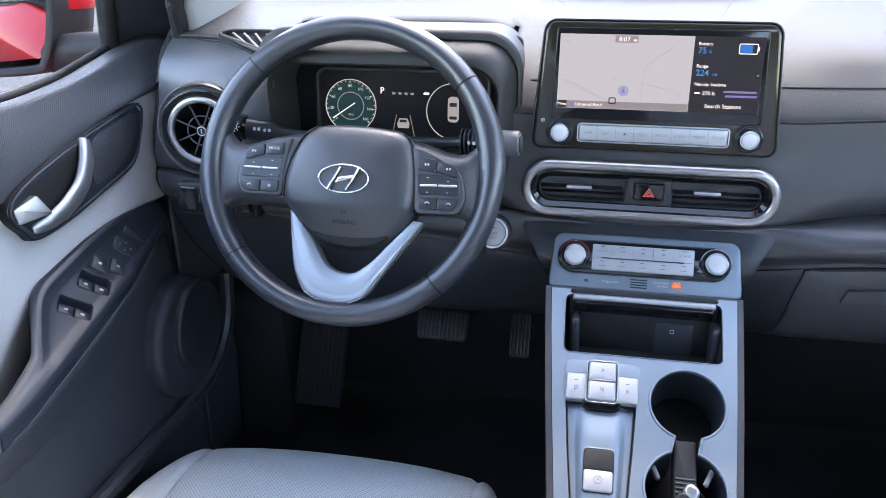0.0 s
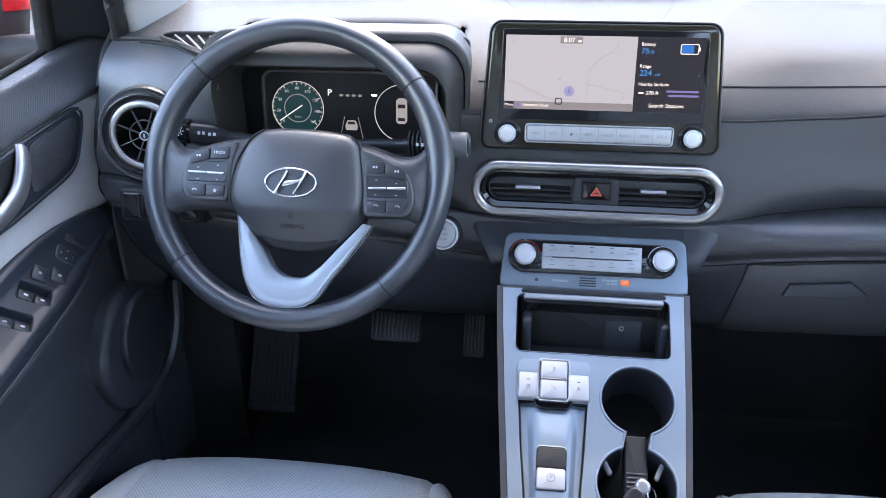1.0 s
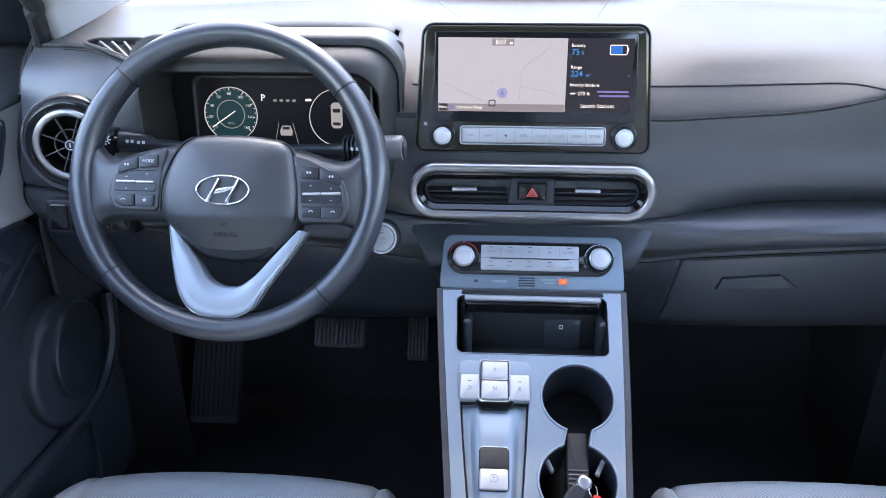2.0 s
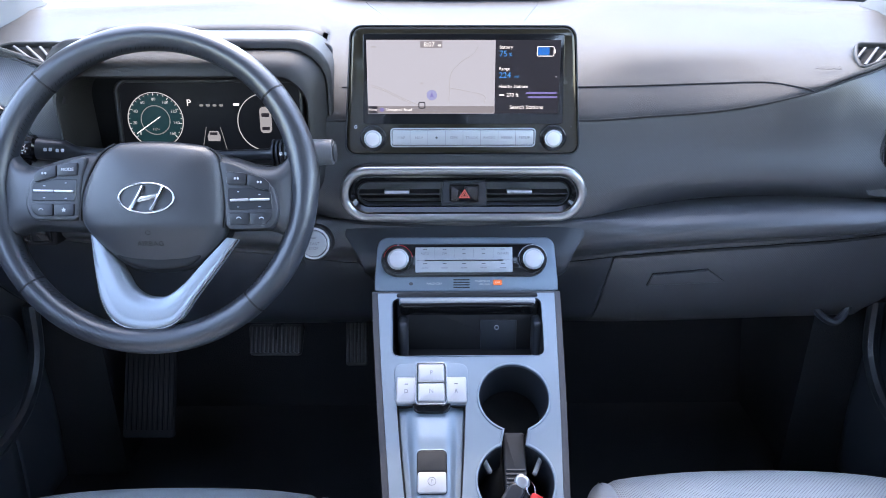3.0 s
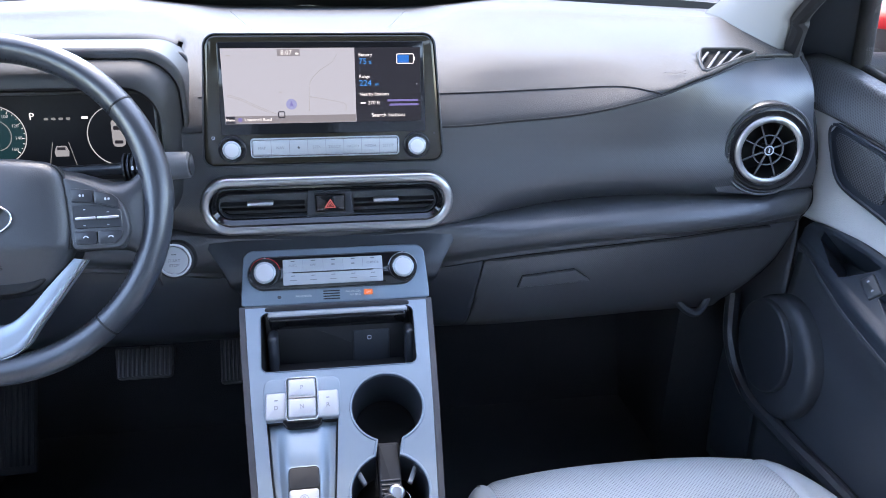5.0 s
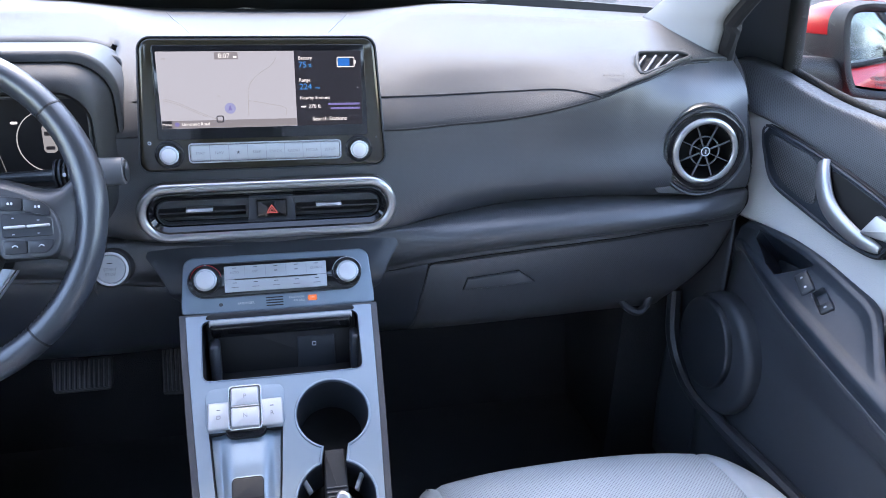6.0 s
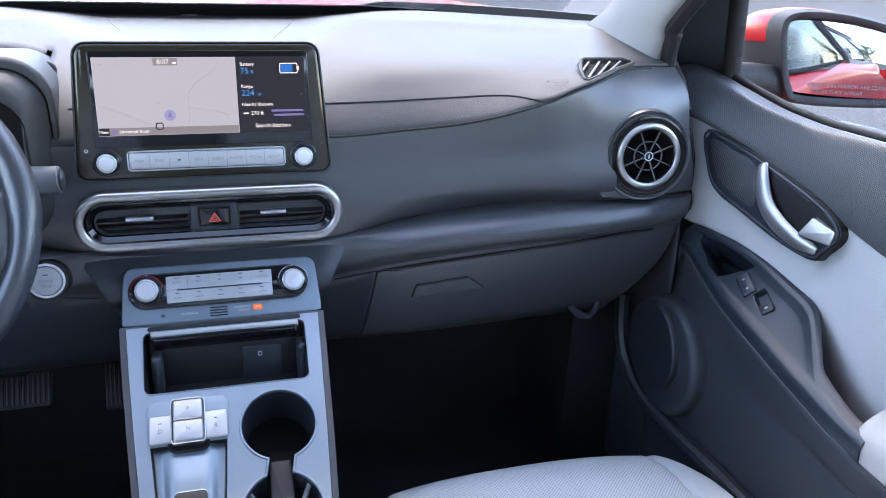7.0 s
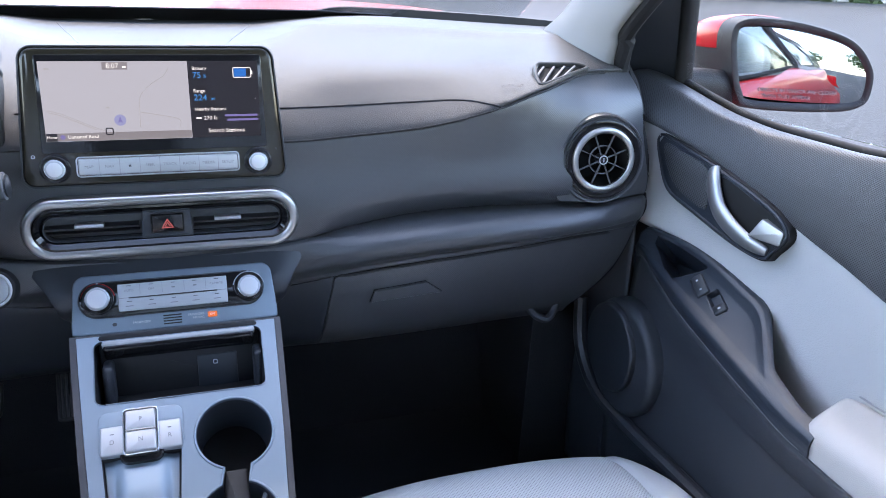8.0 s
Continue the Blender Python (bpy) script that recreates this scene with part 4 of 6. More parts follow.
# spokes with buttons
for sx in (-1, 1):
    st = []
    for u, vt, vb, h in ((.050, .0430, -.050, .0225), (.085, .0365, -.049, .0235), (.108, .0295, -.048, .0225), (.126, .0245, -.048, .0195), (.140, .0270, -.051, .0165), (.150, .0365, -.060, .0125), (.160, .054, -.074, .007), (.169, .076, -.090, .0)):
        row = []
        for j in range(25):
            t = -1 + 2 * j / 24
            e = (1 - abs(t) ** 4) ** .5
            row.append(WH @ Vector((sx * u, (vt + vb) / 2 + (vt - vb) / 2 * t, -.008 + (h + .008) * e)))
        st.append(row)
    part("spoke", sheet(bmesh.new(), st, 25, 4), HUB, wheel, sharp=80)
    o, dv = (.017 if sx < 0 else .000), (.010 if sx < 0 else 0.0)
    fl = lambda pts: [(o + sx * u, v + dv) for u, v in (pts if sx > 0 else pts[::-1])]
    swp = rounded(fl([(.0875, -.0485), (.138, -.0475), (.1455, -.030), (.140, -.004), (.121, .0120 - dv * .3), (.100, .0220 - dv * .5), (.0785, .0280 - dv * .5), (.0845, -.004)]), .008, 4)
    pd = part("switch_pad", slab(bmesh.new(), WH, swp, 0, .0248, .0025, 3), HUB, wheel, "dark switch pad")
    part("pad_recess", slab(bmesh.new(), WH, rounded(fl([(.091, -.0270), (.138, -.0265), (.137, -.0085), (.112, -.0030), (.089, -.0030)]), .003, 3), .02, .0259, .0008, 1), POLISH, pd)
    for pts in ([(.0885, .0005), (.1100, -.0005), (.1100, .0125), (.0880, .0150)], [(.1110, -.0007), (.1345, -.0070), (.1350, .0020), (.1280, .0080), (.1110, .0122)],
                [(.0920, -.0435), (.1130, -.0435), (.1130, -.0300), (.0910, -.0300)], [(.1140, -.0435), (.1300, -.0435), (.1365, -.0380), (.1385, -.0295), (.1140, -.0300)]):
        k = part("switch", slab(bmesh.new(), WH, rounded(fl(pts), .0025, 3), .022, .0272, .0010, 2), POLISH, pd)
        cu, cv = sum(p[0] for p in pts) / len(pts), sum(p[1] for p in pts) / len(pts)
        c = T(WH, o + sx * cu, cv + dv, .0273)
        if sx < 0 and cu < .11 and cv > 0:
            lettering("MODE", .0048, c, PALE, k)
        else:
            if sx < 0 and cu < .115 and cv < 0:
                part("star", slab(bmesh.new(), c, [[.0028 * (1 if q % 2 == 0 else .45) * math.sin(math.pi * q / 5), .0028 * (1 if q % 2 == 0 else .45) * math.cos(math.pi * q / 5)] for q in range(10)][::-1], -.0004, .0003, .0001, 1), PALE, k)
            elif cv < 0:
                part("symbol", tube(bmesh.new(), [c @ Vector((.0026 * math.cos(a), .0026 * math.sin(a) - .0010, .0002)) for a in [radians(20 + 14 * q) for q in range(11)]], .0006, 6), PALE, k)
            else:
                for q in (-.0016, .0016):
                    quad("symbol", T(c, q, 0), -.0010, .0010, -.0013, .0013, .0003, PALE, k, .0008)
    for pts in ([(.0925, -.0182), (.1125, -.0177), (.1125, -.0150), (.0925, -.0155)], [(.1135, -.0177), (.1350, -.0172), (.1350, -.0145), (.1135, -.0150)]):
        part("rocker", slab(bmesh.new(), WH, rounded(fl(pts), .0012, 3), .022, .0288, .0010, 3), BRIGHT, pd, "silver rocker")
    for a, b in ((.101, -.0075), (.124, -.0105), (.101, -.0240), (.124, -.0235)):
        quad("symbol", T(WH, o + sx * a, b + dv, .0260), -.0012, .0012, -.0004, .0004, .0002, PALE, pd)
# silver lower spoke
bm = bmesh.new()
outer = [(-.064, -.052), (-.058, -.098), (-.049, -.131), (-.032, -.151), (.003, -.157), (.031, -.148), (.050, -.122), (.072, -.092), (.096, -.058)]
inner = [(-.056, -.055), (-.032, -.088), (-.019, -.110), (-.006, -.119), (.006, -.1212), (.020, -.1195), (.037, -.107), (.057, -.085), (.084, -.056)]
po, pi_ = spline(outer, 49), spline(inner, 49)
rows = []
for f, h in ((0, -.006), (0, .0075), (.02, .0095), (.06, .0108), (.14, .0116), (.22, .0108), (.30, .0112), (.60, .0118), (.90, .0108), (.97, .0088), (1, .006), (1, -.010)):
    rows.append([WH @ Vector((a.x + (b.x - a.x) * f, a.y + (b.y - a.y) * f, h)) for a, b in zip(po, pi_)])
bridge(bm, rows + [rows[0]], closed=False)
part("lower_spoke", bm, SPOKE, wheel, "satin silver U-shaped lower spoke", sharp=45)
part("spoke_trim", tube(bmesh.new(), [WH @ Vector((p.x, p.y, .0075)) for p in po], .0012, 6), CHROME, wheel)
bm = bmesh.new()
slab(bm, WH, [[p[0] * .92, p[1] * .92 - .004] for p in HUBP], -.05, .012, .004)
part("hub_back", bm, BLACK, wheel)

# steering column
col = thing("steering_column", (-.35, .05, .93), "black plastic steering column shroud", "steering column")
bm = bmesh.new()
cp = rrect(-.052, .052, -.055, .045, .03, 6)
bridge(bm, [local(WH, cp, -.045), local(WH, [[p[0] * 1.15, p[1] * 1.1] for p in cp], -.16), local(WH, [[p[0] * 1.2, p[1] * 1.15] for p in cp], -.24)], cap0=True, cap1=True)
part("shroud", bm, HARD, col)


def stalk(sx, label):
    s = thing("column_stalk", (-.35 + sx * .1, -.02, 1.0), label, "control stalk")
    a, b = Vector((-.35 + sx * .05, .0, 1.0)), Vector((-.35 + (.197 if sx > 0 else -.182), -.012, 1.008 if sx > 0 else 1.015))
    pts = [a.lerp(b, i / 11) for i in range(12)]
    part("arm", tube(bmesh.new(), pts, [.006 + .005 * (i > 5) for i in range(12)], 16, 1.15), POLISH, s)
    part("tip", tube(bmesh.new(), [a.lerp(b, f) for f in (.78, .80, .98, 1.0)], [.011, .0136, .0126, .008], 18, 1.2), GLOSS if sx < 0 else GREYP, s)
    if sx > 0:
        for k in range(7):
            c = a.lerp(b, .50 + .035 * k)
            part("grip_ring", tube(bmesh.new(), [c, a.lerp(b, .515 + .035 * k)], .0150, 18, 1.15), HARD if k % 2 else POLISH, s)
    for k, u in enumerate((.84, .64, .54) if sx < 0 else (.60, .74)):
        c = a.lerp(b, u)
        m = axes(c + Vector((0, -.0180 if k == 0 else -.0150, .0045)), (1, 0, 0), (0, .3, 1))
        if k == 0 and sx < 0:
            part("sun_symbol", ring(bmesh.new(), m, circle(.0022, 20), .0008, 0, .0012, .0002), PALE, s)
            for q in range(8):
                w = m @ Matrix.Rotation(math.pi / 4 * q, 4, "Z")
                quad("mark", w, .0042, .0064, -.0006, .0006, .0012, PALE, s)
        else:
            for q in (-.003, .003):
                quad("mark", T(m, q, 0), -.0018, .0018, -.0020, .0020, .0012, PALE, s, .001)
    return s


stalk(-1, "black light-control stalk with white symbols")
stalk(1, "black wiper stalk with white symbols")

# ---- round air vents ----
def round_vent(x):
    m = axes((x, -.006, 1.004), (1, -.12 if x > 0 else .12, 0), (0, .04, 1)) @ Matrix.Scale(.93, 4)
    v = thing("round_air_vent", (x, 0, 1.0), "round turbine air vent with satin silver ring", "air vent", group="round vents on the dashboard")
    part("housing", band(bmesh.new(), m, circle(.0610, 64), [(.001, -.06), (.001, -.004), (-.001, .001), (-.004, .001), (-.006, -.05), (-.004, -.06)]), POLISH, v)
    part("ring", ring(bmesh.new(), m, circle(.0386, 64), .0094, -.012, .006, .0042), VRING, v, "satin silver ring")
    part("groove", ring(bmesh.new(), m, circle(.0478, 64), .0105, -.012, .0016, .001), GLOSS, v)
    g = 1 if x > 0 else -1
    lid_path = [[g * .0665 * math.cos(a), .0665 * math.sin(a)] for a in [radians(-62 + 7 * k) for k in range(36)]] + [[-g * .0655, -.020], [-g * .0650, -.0560], [-g * .0610, -.0610], [-g * .012, -.0650]]
    lid_path = lid_path if g > 0 else lid_path[::-1]
    part("surround", plate_with_holes(bmesh.new(), m, lid_path, [circle(.0600, 64)], -.030, -.006), DASH, v, "dark surround with a square corner")
    part("eyelid", band(bmesh.new(), m, circle(.0605, 64), [(.0, -.012), (.0015, -.0020), (.0040, -.0012), (.0062, -.0060), (.0062, -.012)]), DASH, v)
    part("inner_ring", ring(bmesh.new(), m, circle(.0386, 64), .0012, -.02, .003, .001), GLOSS, v)
    part("throat", slab(bmesh.new(), m, circle(.0405, 48), -.066, -.060, .001), VOID, v)
    part("duct", band(bmesh.new(), m, circle(.0397, 48), [(0, -.062), (0, .0), (-.0012, .0), (-.0012, -.062)]), VOID, v)
    for k in range(8):
        w = m @ Matrix.Rotation(radians(22.5 + 45 * k), 4, "Z")
        part("blade", block(bmesh.new(), w, .006, .0392, -.0007, .0007, -.003, .0012, .0006), BLADE, v)
    part("blade_ring", ring(bmesh.new(), m, circle(.0200, 48), .0014, -.003, .0008, .0006), BLADE, v)
    part("hub", slab(bmesh.new(), m, circle(.0075, 32), -.014, .002, .0015), HARD, v)
    part("hub_ring", ring(bmesh.new(), m, circle(.0052, 32), .0016, 0, .0034, .0008), BRIGHT, v)
    quad("hub_mark", m, -.0010, .0010, -.0030, .0030, .0034, BRIGHT, v)
    return v


for x in (-.568, .563):
    round_vent(x)

# ---- doors ----
def by_y(ys, pts, n=60, y0=None, y1=None):
    """A rail along the car: points (x, y, z) from the x and z at each y, from the front to the rear."""
    ks = [-y for y in ys]
    fx, fz = table(ks, [p[0] for p in pts]), table(ks, [p[1] for p in pts])
    a, b = ks[0] if y0 is None else -y0, ks[-1] if y1 is None else -y1
    return [Vector((fx(a + (b - a) * i / (n - 1)), -(a + (b - a) * i / (n - 1)), fz(a + (b - a) * i / (n - 1)))) for i in range(n)]


DY = [.16, .11, .047, -.043, -.13, -.225, -.297, -.355, -.6, -1.0]
BELT = by_y(DY, [(.735, 1.100), (.742, 1.090), (.748, 1.076), (.750, 1.061), (.750, 1.056), (.750, 1.056), (.750, 1.059), (.750, 1.061), (.750, 1.070), (.745, 1.085)])
LOWE = by_y(DY, [(.645, 1.050), (.662, 1.046), (.680, 1.036), (.700, 1.013), (.706, .989), (.710, .963), (.710, .946), (.710, .930), (.712, .870), (.712, .80)])
MIDB = by_y(DY, [(.655, .905), (.660, .903), (.668, .900), (.682, .897), (.690, .885), (.694, .850), (.695, .80), (.695, .775), (.695, .76), (.695, .75)])
PY = [.032, .02, 0, -.05, -.10, -.19, -.28, -.36, -.6, -1.0]
PI = [(.6575, .8625), (.6565, .8605), (.655, .858), (.649, .845), (.641, .831), (.629, .8095), (.617, .791), (.608, .778), (.60, .77), (.60, .77)]
PO = [(.665, .886), (.668, .893), (.671, .896), (.681, .895), (.688, .890), (.690, .872), (.678, .8535), (.669, .8405), (.661, .8325), (.661, .8325)]
PTAB = [table([-y for y in PY], [p[k] for p in q]) for q in (PO, PI) for k in (0, 1)]
# the armrest's top runs across from one fraction of its width to another: f is 0 at the door and about 1 at the cabin side
F_DOOR = table([-.04, .198, .218, .234, .266, .29, .326, .358, .44, 1.0], [0, 0, .03, .11, .34, .50, .54, .57, .60, .60])
F_CABIN = table([-.04, -.02, .014, .10, .20, .38, 1.0], [1.0, 1.10, 1.17, 1.10, 1.02, .93, .93])
RIDGE_DOOR = table([0, .03, .08, .13, .20, .30, .42, 2.0], [-.0045, -.0005, .0022, .0024, .0004, -.0020, -.0025, -.0025])
RIDGE_CABIN = table([-.30, 0, .05, .10, .16, .22, .32, .45, 2.0], [-.0160, -.0075, -.0030, .0012, .0030, .0024, .0004, 0, 0])


def pod_flat(y, f):
    ox, oz, ix, iz = [q(-y) for q in PTAB]
    return Vector((ox + (ix - ox) * f, y, oz + (iz - oz) * f))


PODI = [pod_flat(.032 - 1.032 * k / 59, F_CABIN(-(.032 - 1.032 * k / 59))) + Vector((.005, 0, -.006)) for k in range(60)]


def door(sx, label):
    d = thing("front_door", (sx * .75, -.4, .4), label, "car door", group="front doors")
    mir = lambda rails: [[Vector((p.x * sx, p.y, p.z)) for p in r] for r in rails]
    off = lambda r, dx, dz: [p + Vector((dx, 0, dz)) for p in r]
    mixr = lambda a, b, f, dx=0, dz=0: [p.lerp(q, f) + Vector((dx, 0, dz)) for p, q in zip(a, b)]

    def skin(name, rails, mat, lab="", per=5, thick=.003):
        bm = sheet(bmesh.new(), mir(rails), len(rails[0]), per)
        return solid(part(name, bm, mat, d, lab, sharp=55), thick, 0)
    skin("upper_trim", [off(BELT, .012, -.02), off(BELT, .004, 0), off(BELT, -.012, .002), mixr(BELT, LOWE, .28, -.012, .012), mixr(BELT, LOWE, .62, -.010, .008), off(LOWE, -.002, .003), off(LOWE, .006, -.001)], WEAVE, "dark grey textured upper trim")
    skin("middle_trim", [off(LOWE, .004, .004), off(LOWE, .003, -.004), mixr(LOWE, MIDB, .35, .006), mixr(LOWE, MIDB, .7, .004), MIDB, [p + Vector((.004, 0, -.03 if p.y < -.16 else -.006)) for p in MIDB], [p + Vector((.008, 0, -.09 if p.y < -.16 else -.010)) for p in MIDB]], TRIM, "pale grey padded middle trim")
    def pod_at(y, f):
        """A point on the armrest's top: y along the car, f from the outer to the inner edge."""
        a = min(1, max(0, (y + .262) / .06))
        g = min(1, max(.25, (.034 - y) / .022))
        h = RIDGE_DOOR(f - F_DOOR(-y)) * (.35 + .65 * a) + RIDGE_CABIN(F_CABIN(-y) - f)
        p = pod_flat(y, f)
        nose = .006 * max(0, (y - .012) / .020) ** 2
        return Vector((sx * (p.x - .716 * h * g), y, p.z + .70 * h * g - nose))

    def pod_m(y, f, turn=0.0):
        along = pod_at(y + .006, f) - pod_at(y - .006, f)
        across = pod_at(y, f + .06) - pod_at(y, f - .06)
        return axes(pod_at(y, f), across if sx < 0 else -across, along) @ Matrix.Rotation(radians(turn * -sx), 4, "Z")

    wells = [(pod_m(-.1490, .575, 32), .0205, .0135, .012), (pod_m(-.1960, .575, 32), .0205, .0135, .012)] if sx < 0 else [(pod_m(-.1560, .50, 26), .0095, .0200, .009)]
    sunk = [(w.inverted(), w.to_3x3() @ Vector((0, 0, 1)), hx, hy, dp) for w, hx, hy, dp in wells]
    grid = []
    for i in range(361):
        y = .032 - .416 * i / 360
        row = []
        f0, f1 = F_DOOR(-y), F_CABIN(-y)
        for j in range(121):
            f = f0 + (f1 - f0) * j / 120
            p = pod_at(y, f)
            for inv, nz, hx, hy, dp in sunk:
                q = inv @ p
                e = min(hx - abs(q.x), hy - abs(q.y), (hx + hy) * .92 - abs(q.x) - abs(q.y))
                g = min(1, max(0, e / .0026))
                p = p - nz * dp * g * g * (3 - 2 * g)
            if sx > 0:
                lo, hi = .20, .40 + .44 * min(1, max(0, -y / .045)) ** .7
                e = min((f - lo) * .087, (hi - f) * .087, -.004 - y, y + .108 - .066 * (f - .25))
                p = p + Vector((.040, 0, -.040)) * min(1, max(0, e / .0030))
            row.append(p)
        o = row[0]
        deep = min(1, max(0, (-y - .21) / .03))
        grid.append([o + Vector((sx * (.030 - .026 * deep), 0, -.05 - .02 * deep)), o + Vector((sx * (.007 - .004 * deep), 0, -.006 - .006 * deep))] + row + [row[-1] + Vector((sx * .0015, 0, -.006)), row[-1] + Vector((sx * .004, 0, -.012))])
    grid.insert(0, [p + Vector((sx * .003, .005, -.03)) for p in grid[0]])
    bm = bmesh.new()
    bridge(bm, grid, closed=False)
    solid(part("armrest", bm, POD, d, "smooth black armrest pod", sharp=40), .002, 0)
    flat = [Vector((.650, p.y, p.z)) for p in PODI]
    skin("lower_trim", [off(PODI, .004, -.004), off(PODI, .001, -.008), mixr(PODI, flat, .5, .004, -.05), [Vector((.650, p.y, .70)) for p in PODI], [Vector((.640, p.y, .56)) for p in PODI], [Vector((.645, p.y, .42)) for p in PODI]], LOWTRIM, "hard dark grey lower trim")
    rows = []
    for z, x in ((.895, .652), (.85, .655), (.70, .652), (.56, .642), (.42, .646)):
        rows.append([Vector((sx * (x - .004 * (i / 11) ** 2), .034 + .115 * i / 11, z)) for i in range(12)])
    bm = sheet(bmesh.new(), rows, 12)
    solid(part("lower_trim_front", bm, LOWTRIM, d, sharp=60), .003, 0)
    pts = [pod_at(p.y, F_CABIN(-p.y)) + Vector((-sx * .0004, 0, -.001)) for p in PODI if p.y > -.380]
    part("armrest_edge", tube(bmesh.new(), pts, .0009, 6), EDGE, d)

    def door_m(y, z, dx=0.0):
        """The pose on the door's inner face: x to the front, y up, z into the cabin."""
        x = .684 - .09 * (y - .05)
        u = Vector((0, 1, 0)) if sx < 0 else Vector((0, -1, 0))
        mm = axes((sx * min(x, .708) - sx * dx, y, z), u + Vector((-.09 * sx * u.y, 0, 0)), (sx * .12, 0, 1))
        return mm
    D = door_m(-.08, .975, .004)
    f = -1 if sx > 0 else 1                   # local x = f * (y - y0)
    loc = lambda pts: [[f * (y + .08), z - .975] for y, z in pts]
    def ground_of(pts, n):
        q = loc([(p.x, p.y) for p in spline(pts, n, True)])
        return q[::-1] if f < 0 else q
    bez = ground_of([(.037, 1.0275), (.0455, 1.0225), (.046, 1.012), (.034, .989), (.004, .953), (-.062, .935), (-.135, .919), (-.187, .915), (-.201, .927), (-.216, .956), (-.180, .980), (-.076, 1.007), (-.003, 1.021)], 88)
    bz = part("handle_bezel", slab(bmesh.new(), D, bez, -.012, .0030, .002, 3), POD, d, "black handle bezel")
    part("bezel_rim", ring(bmesh.new(), D, grown(bez, -.0042), .0042, -.01, .0056, .0020), POD, bz)
    part("bezel_joint", ring(bmesh.new(), D, grown(bez, .0002), .0016, -.01, .0032, .0008), BLACK, bz)
    gr = ground_of([(.028, 1.016), (.019, .989), (-.012, .961), (-.070, .945), (-.079, .960), (-.064, 1.000), (-.017, 1.011)], 60)
    part("speaker_grille", slab(bmesh.new(), D, grown(gr, -.001), 0, .0050, .001, 2), GRILLE, d, "fine black speaker mesh")
    # no hollow here: a flat black plate paints the shade of the handle bowl
    well = ground_of([(-.094, .995), (-.150, .982), (-.200, .968), (-.206, .950), (-.165, .937), (-.122, .950), (-.100, .972)], 40)
    part("handle_well_shade", slab(bmesh.new(), D, well, 0, .0040, .0008, 2), VOID, d)
    hp = [D @ Vector((f * (y + .08), z - .975, h)) for y, z, h in ((-.075, 1.003, .003), (-.083, .990, .008), (-.095, .972, .011), (-.113, .954, .013), (-.140, .940, .013), (-.168, .931, .011), (-.194, .927, .005))]
    part("handle", tube(bmesh.new(), spline(hp, 30), [.0050 + .0080 * math.sin(math.pi * min(1, (i + 5) / 34)) ** .6 for i in range(30)], 16, .55, (sx, 0, 0)), HANDLE, d, "satin silver door handle")
    lk = T(D, 0, 0, .0) @ Matrix.Translation((f * (-.187 + .08), .952 - .975, 0)) @ Matrix.Rotation(radians(-f * 16), 4, "Y")
    tabp = [(.021, -.012), (.008, .014), (-.023, .005), (-.021, -.013)]
    tabp = [(f * u, v) for u, v in tabp]
    part("lock_tab", slab(bmesh.new(), lk, rounded(tabp[::-1], .003, 3), .002, .014, .0018, 3), HANDLE, d, "silver lock tab", sharp=18)

    # switches on the armrest
    if sx < 0:
        tr = pod_m(-.044, .53, 32)
        part("mirror_switch", block(bmesh.new(), tr, -.0160, .0160, -.0055, .0055, -.002, .0030, .002), HARD, d)
        tr = pod_m(-.072, .575, 32)
        part("mirror_pad", slab(bmesh.new(), tr, rrect(-.0155, .0155, -.0115, .0115, .006, 4), -.002, .0032, .002), HARD, d)
        for a, b in ((0, .006), (0, -.006), (.008, 0), (-.008, 0)):
            quad("symbol", T(tr, a, b), -.0008, .0008, -.0008, .0008, .0035, PALE, d)
        for y, f in ((-.1235, .445), (-.1050, .700)):
            tr = pod_m(y, f, 32)
            part("switch_gap", block(bmesh.new(), tr, -.0114, .0114, -.0126, .0126, -.002, .0006, .0004), BLACK, d)
            b = part("lock_switch", block(bmesh.new(), tr, -.0102, .0102, -.0114, .0114, -.002, .0040, .003), HARD, d)
            quad("symbol", tr, -.0022, .0022, -.0016, .0016, .0043, PALE, b)
        for tr, hx, hy, dp in wells:
            part("well_rim", ring(bmesh.new(), tr, rrect(-hx, hx, -hy, hy, .005, 4), .0010, -.002, .0010, .0005), GLOSS, d)
            for x in (-.0098, .0098):
                tm = T(tr, x, -.0060, -.0010) @ Matrix.Rotation(radians(-10), 4, "X")
                b = part("window_switch", block(bmesh.new(), tm, -.0090, .0090, -.0072, .0072, -.009, .0016, .0022), HARD, d)
                quad("symbol", T(tm, 0, 0), -.0024, .0024, -.0015, .0015, .0023, PALE, b)
    else:
        tr = pod_m(-.118, .52, 26)
        part("switch_gap", block(bmesh.new(), tr, -.0108, .0108, -.0185, .0185, -.002, .0006, .0004), BLACK, d)
        b = part("lock_switch", block(bmesh.new(), tr, -.0095, .0095, -.0170, .0170, -.002, .0045, .0025), HARD, d)
        for y in (.008, -.008):
            quad("symbol", T(tr, 0, y), -.0016, .0016, -.0013, .0013, .0048, PALE, b)
        for tr, hx, hy, dp in wells:
            part("well_rim", ring(bmesh.new(), tr, rrect(-hx, hx, -hy, hy, .004, 4), .0010, -.002, .0010, .0005), GLOSS, d)
            tm = T(tr, 0, -.0105, -.0010) @ Matrix.Rotation(radians(-10), 4, "X")
            b = part("window_switch", block(bmesh.new(), tm, -.0090, .0090, -.0078, .0078, -.008, .0025, .0022), HARD, d)
            quad("symbol", T(tm, 0, 0), -.002, .002, -.0015, .0015, .0028, PALE, b)
    # padded elbow rest
    bm = bmesh.new()
    loops = []
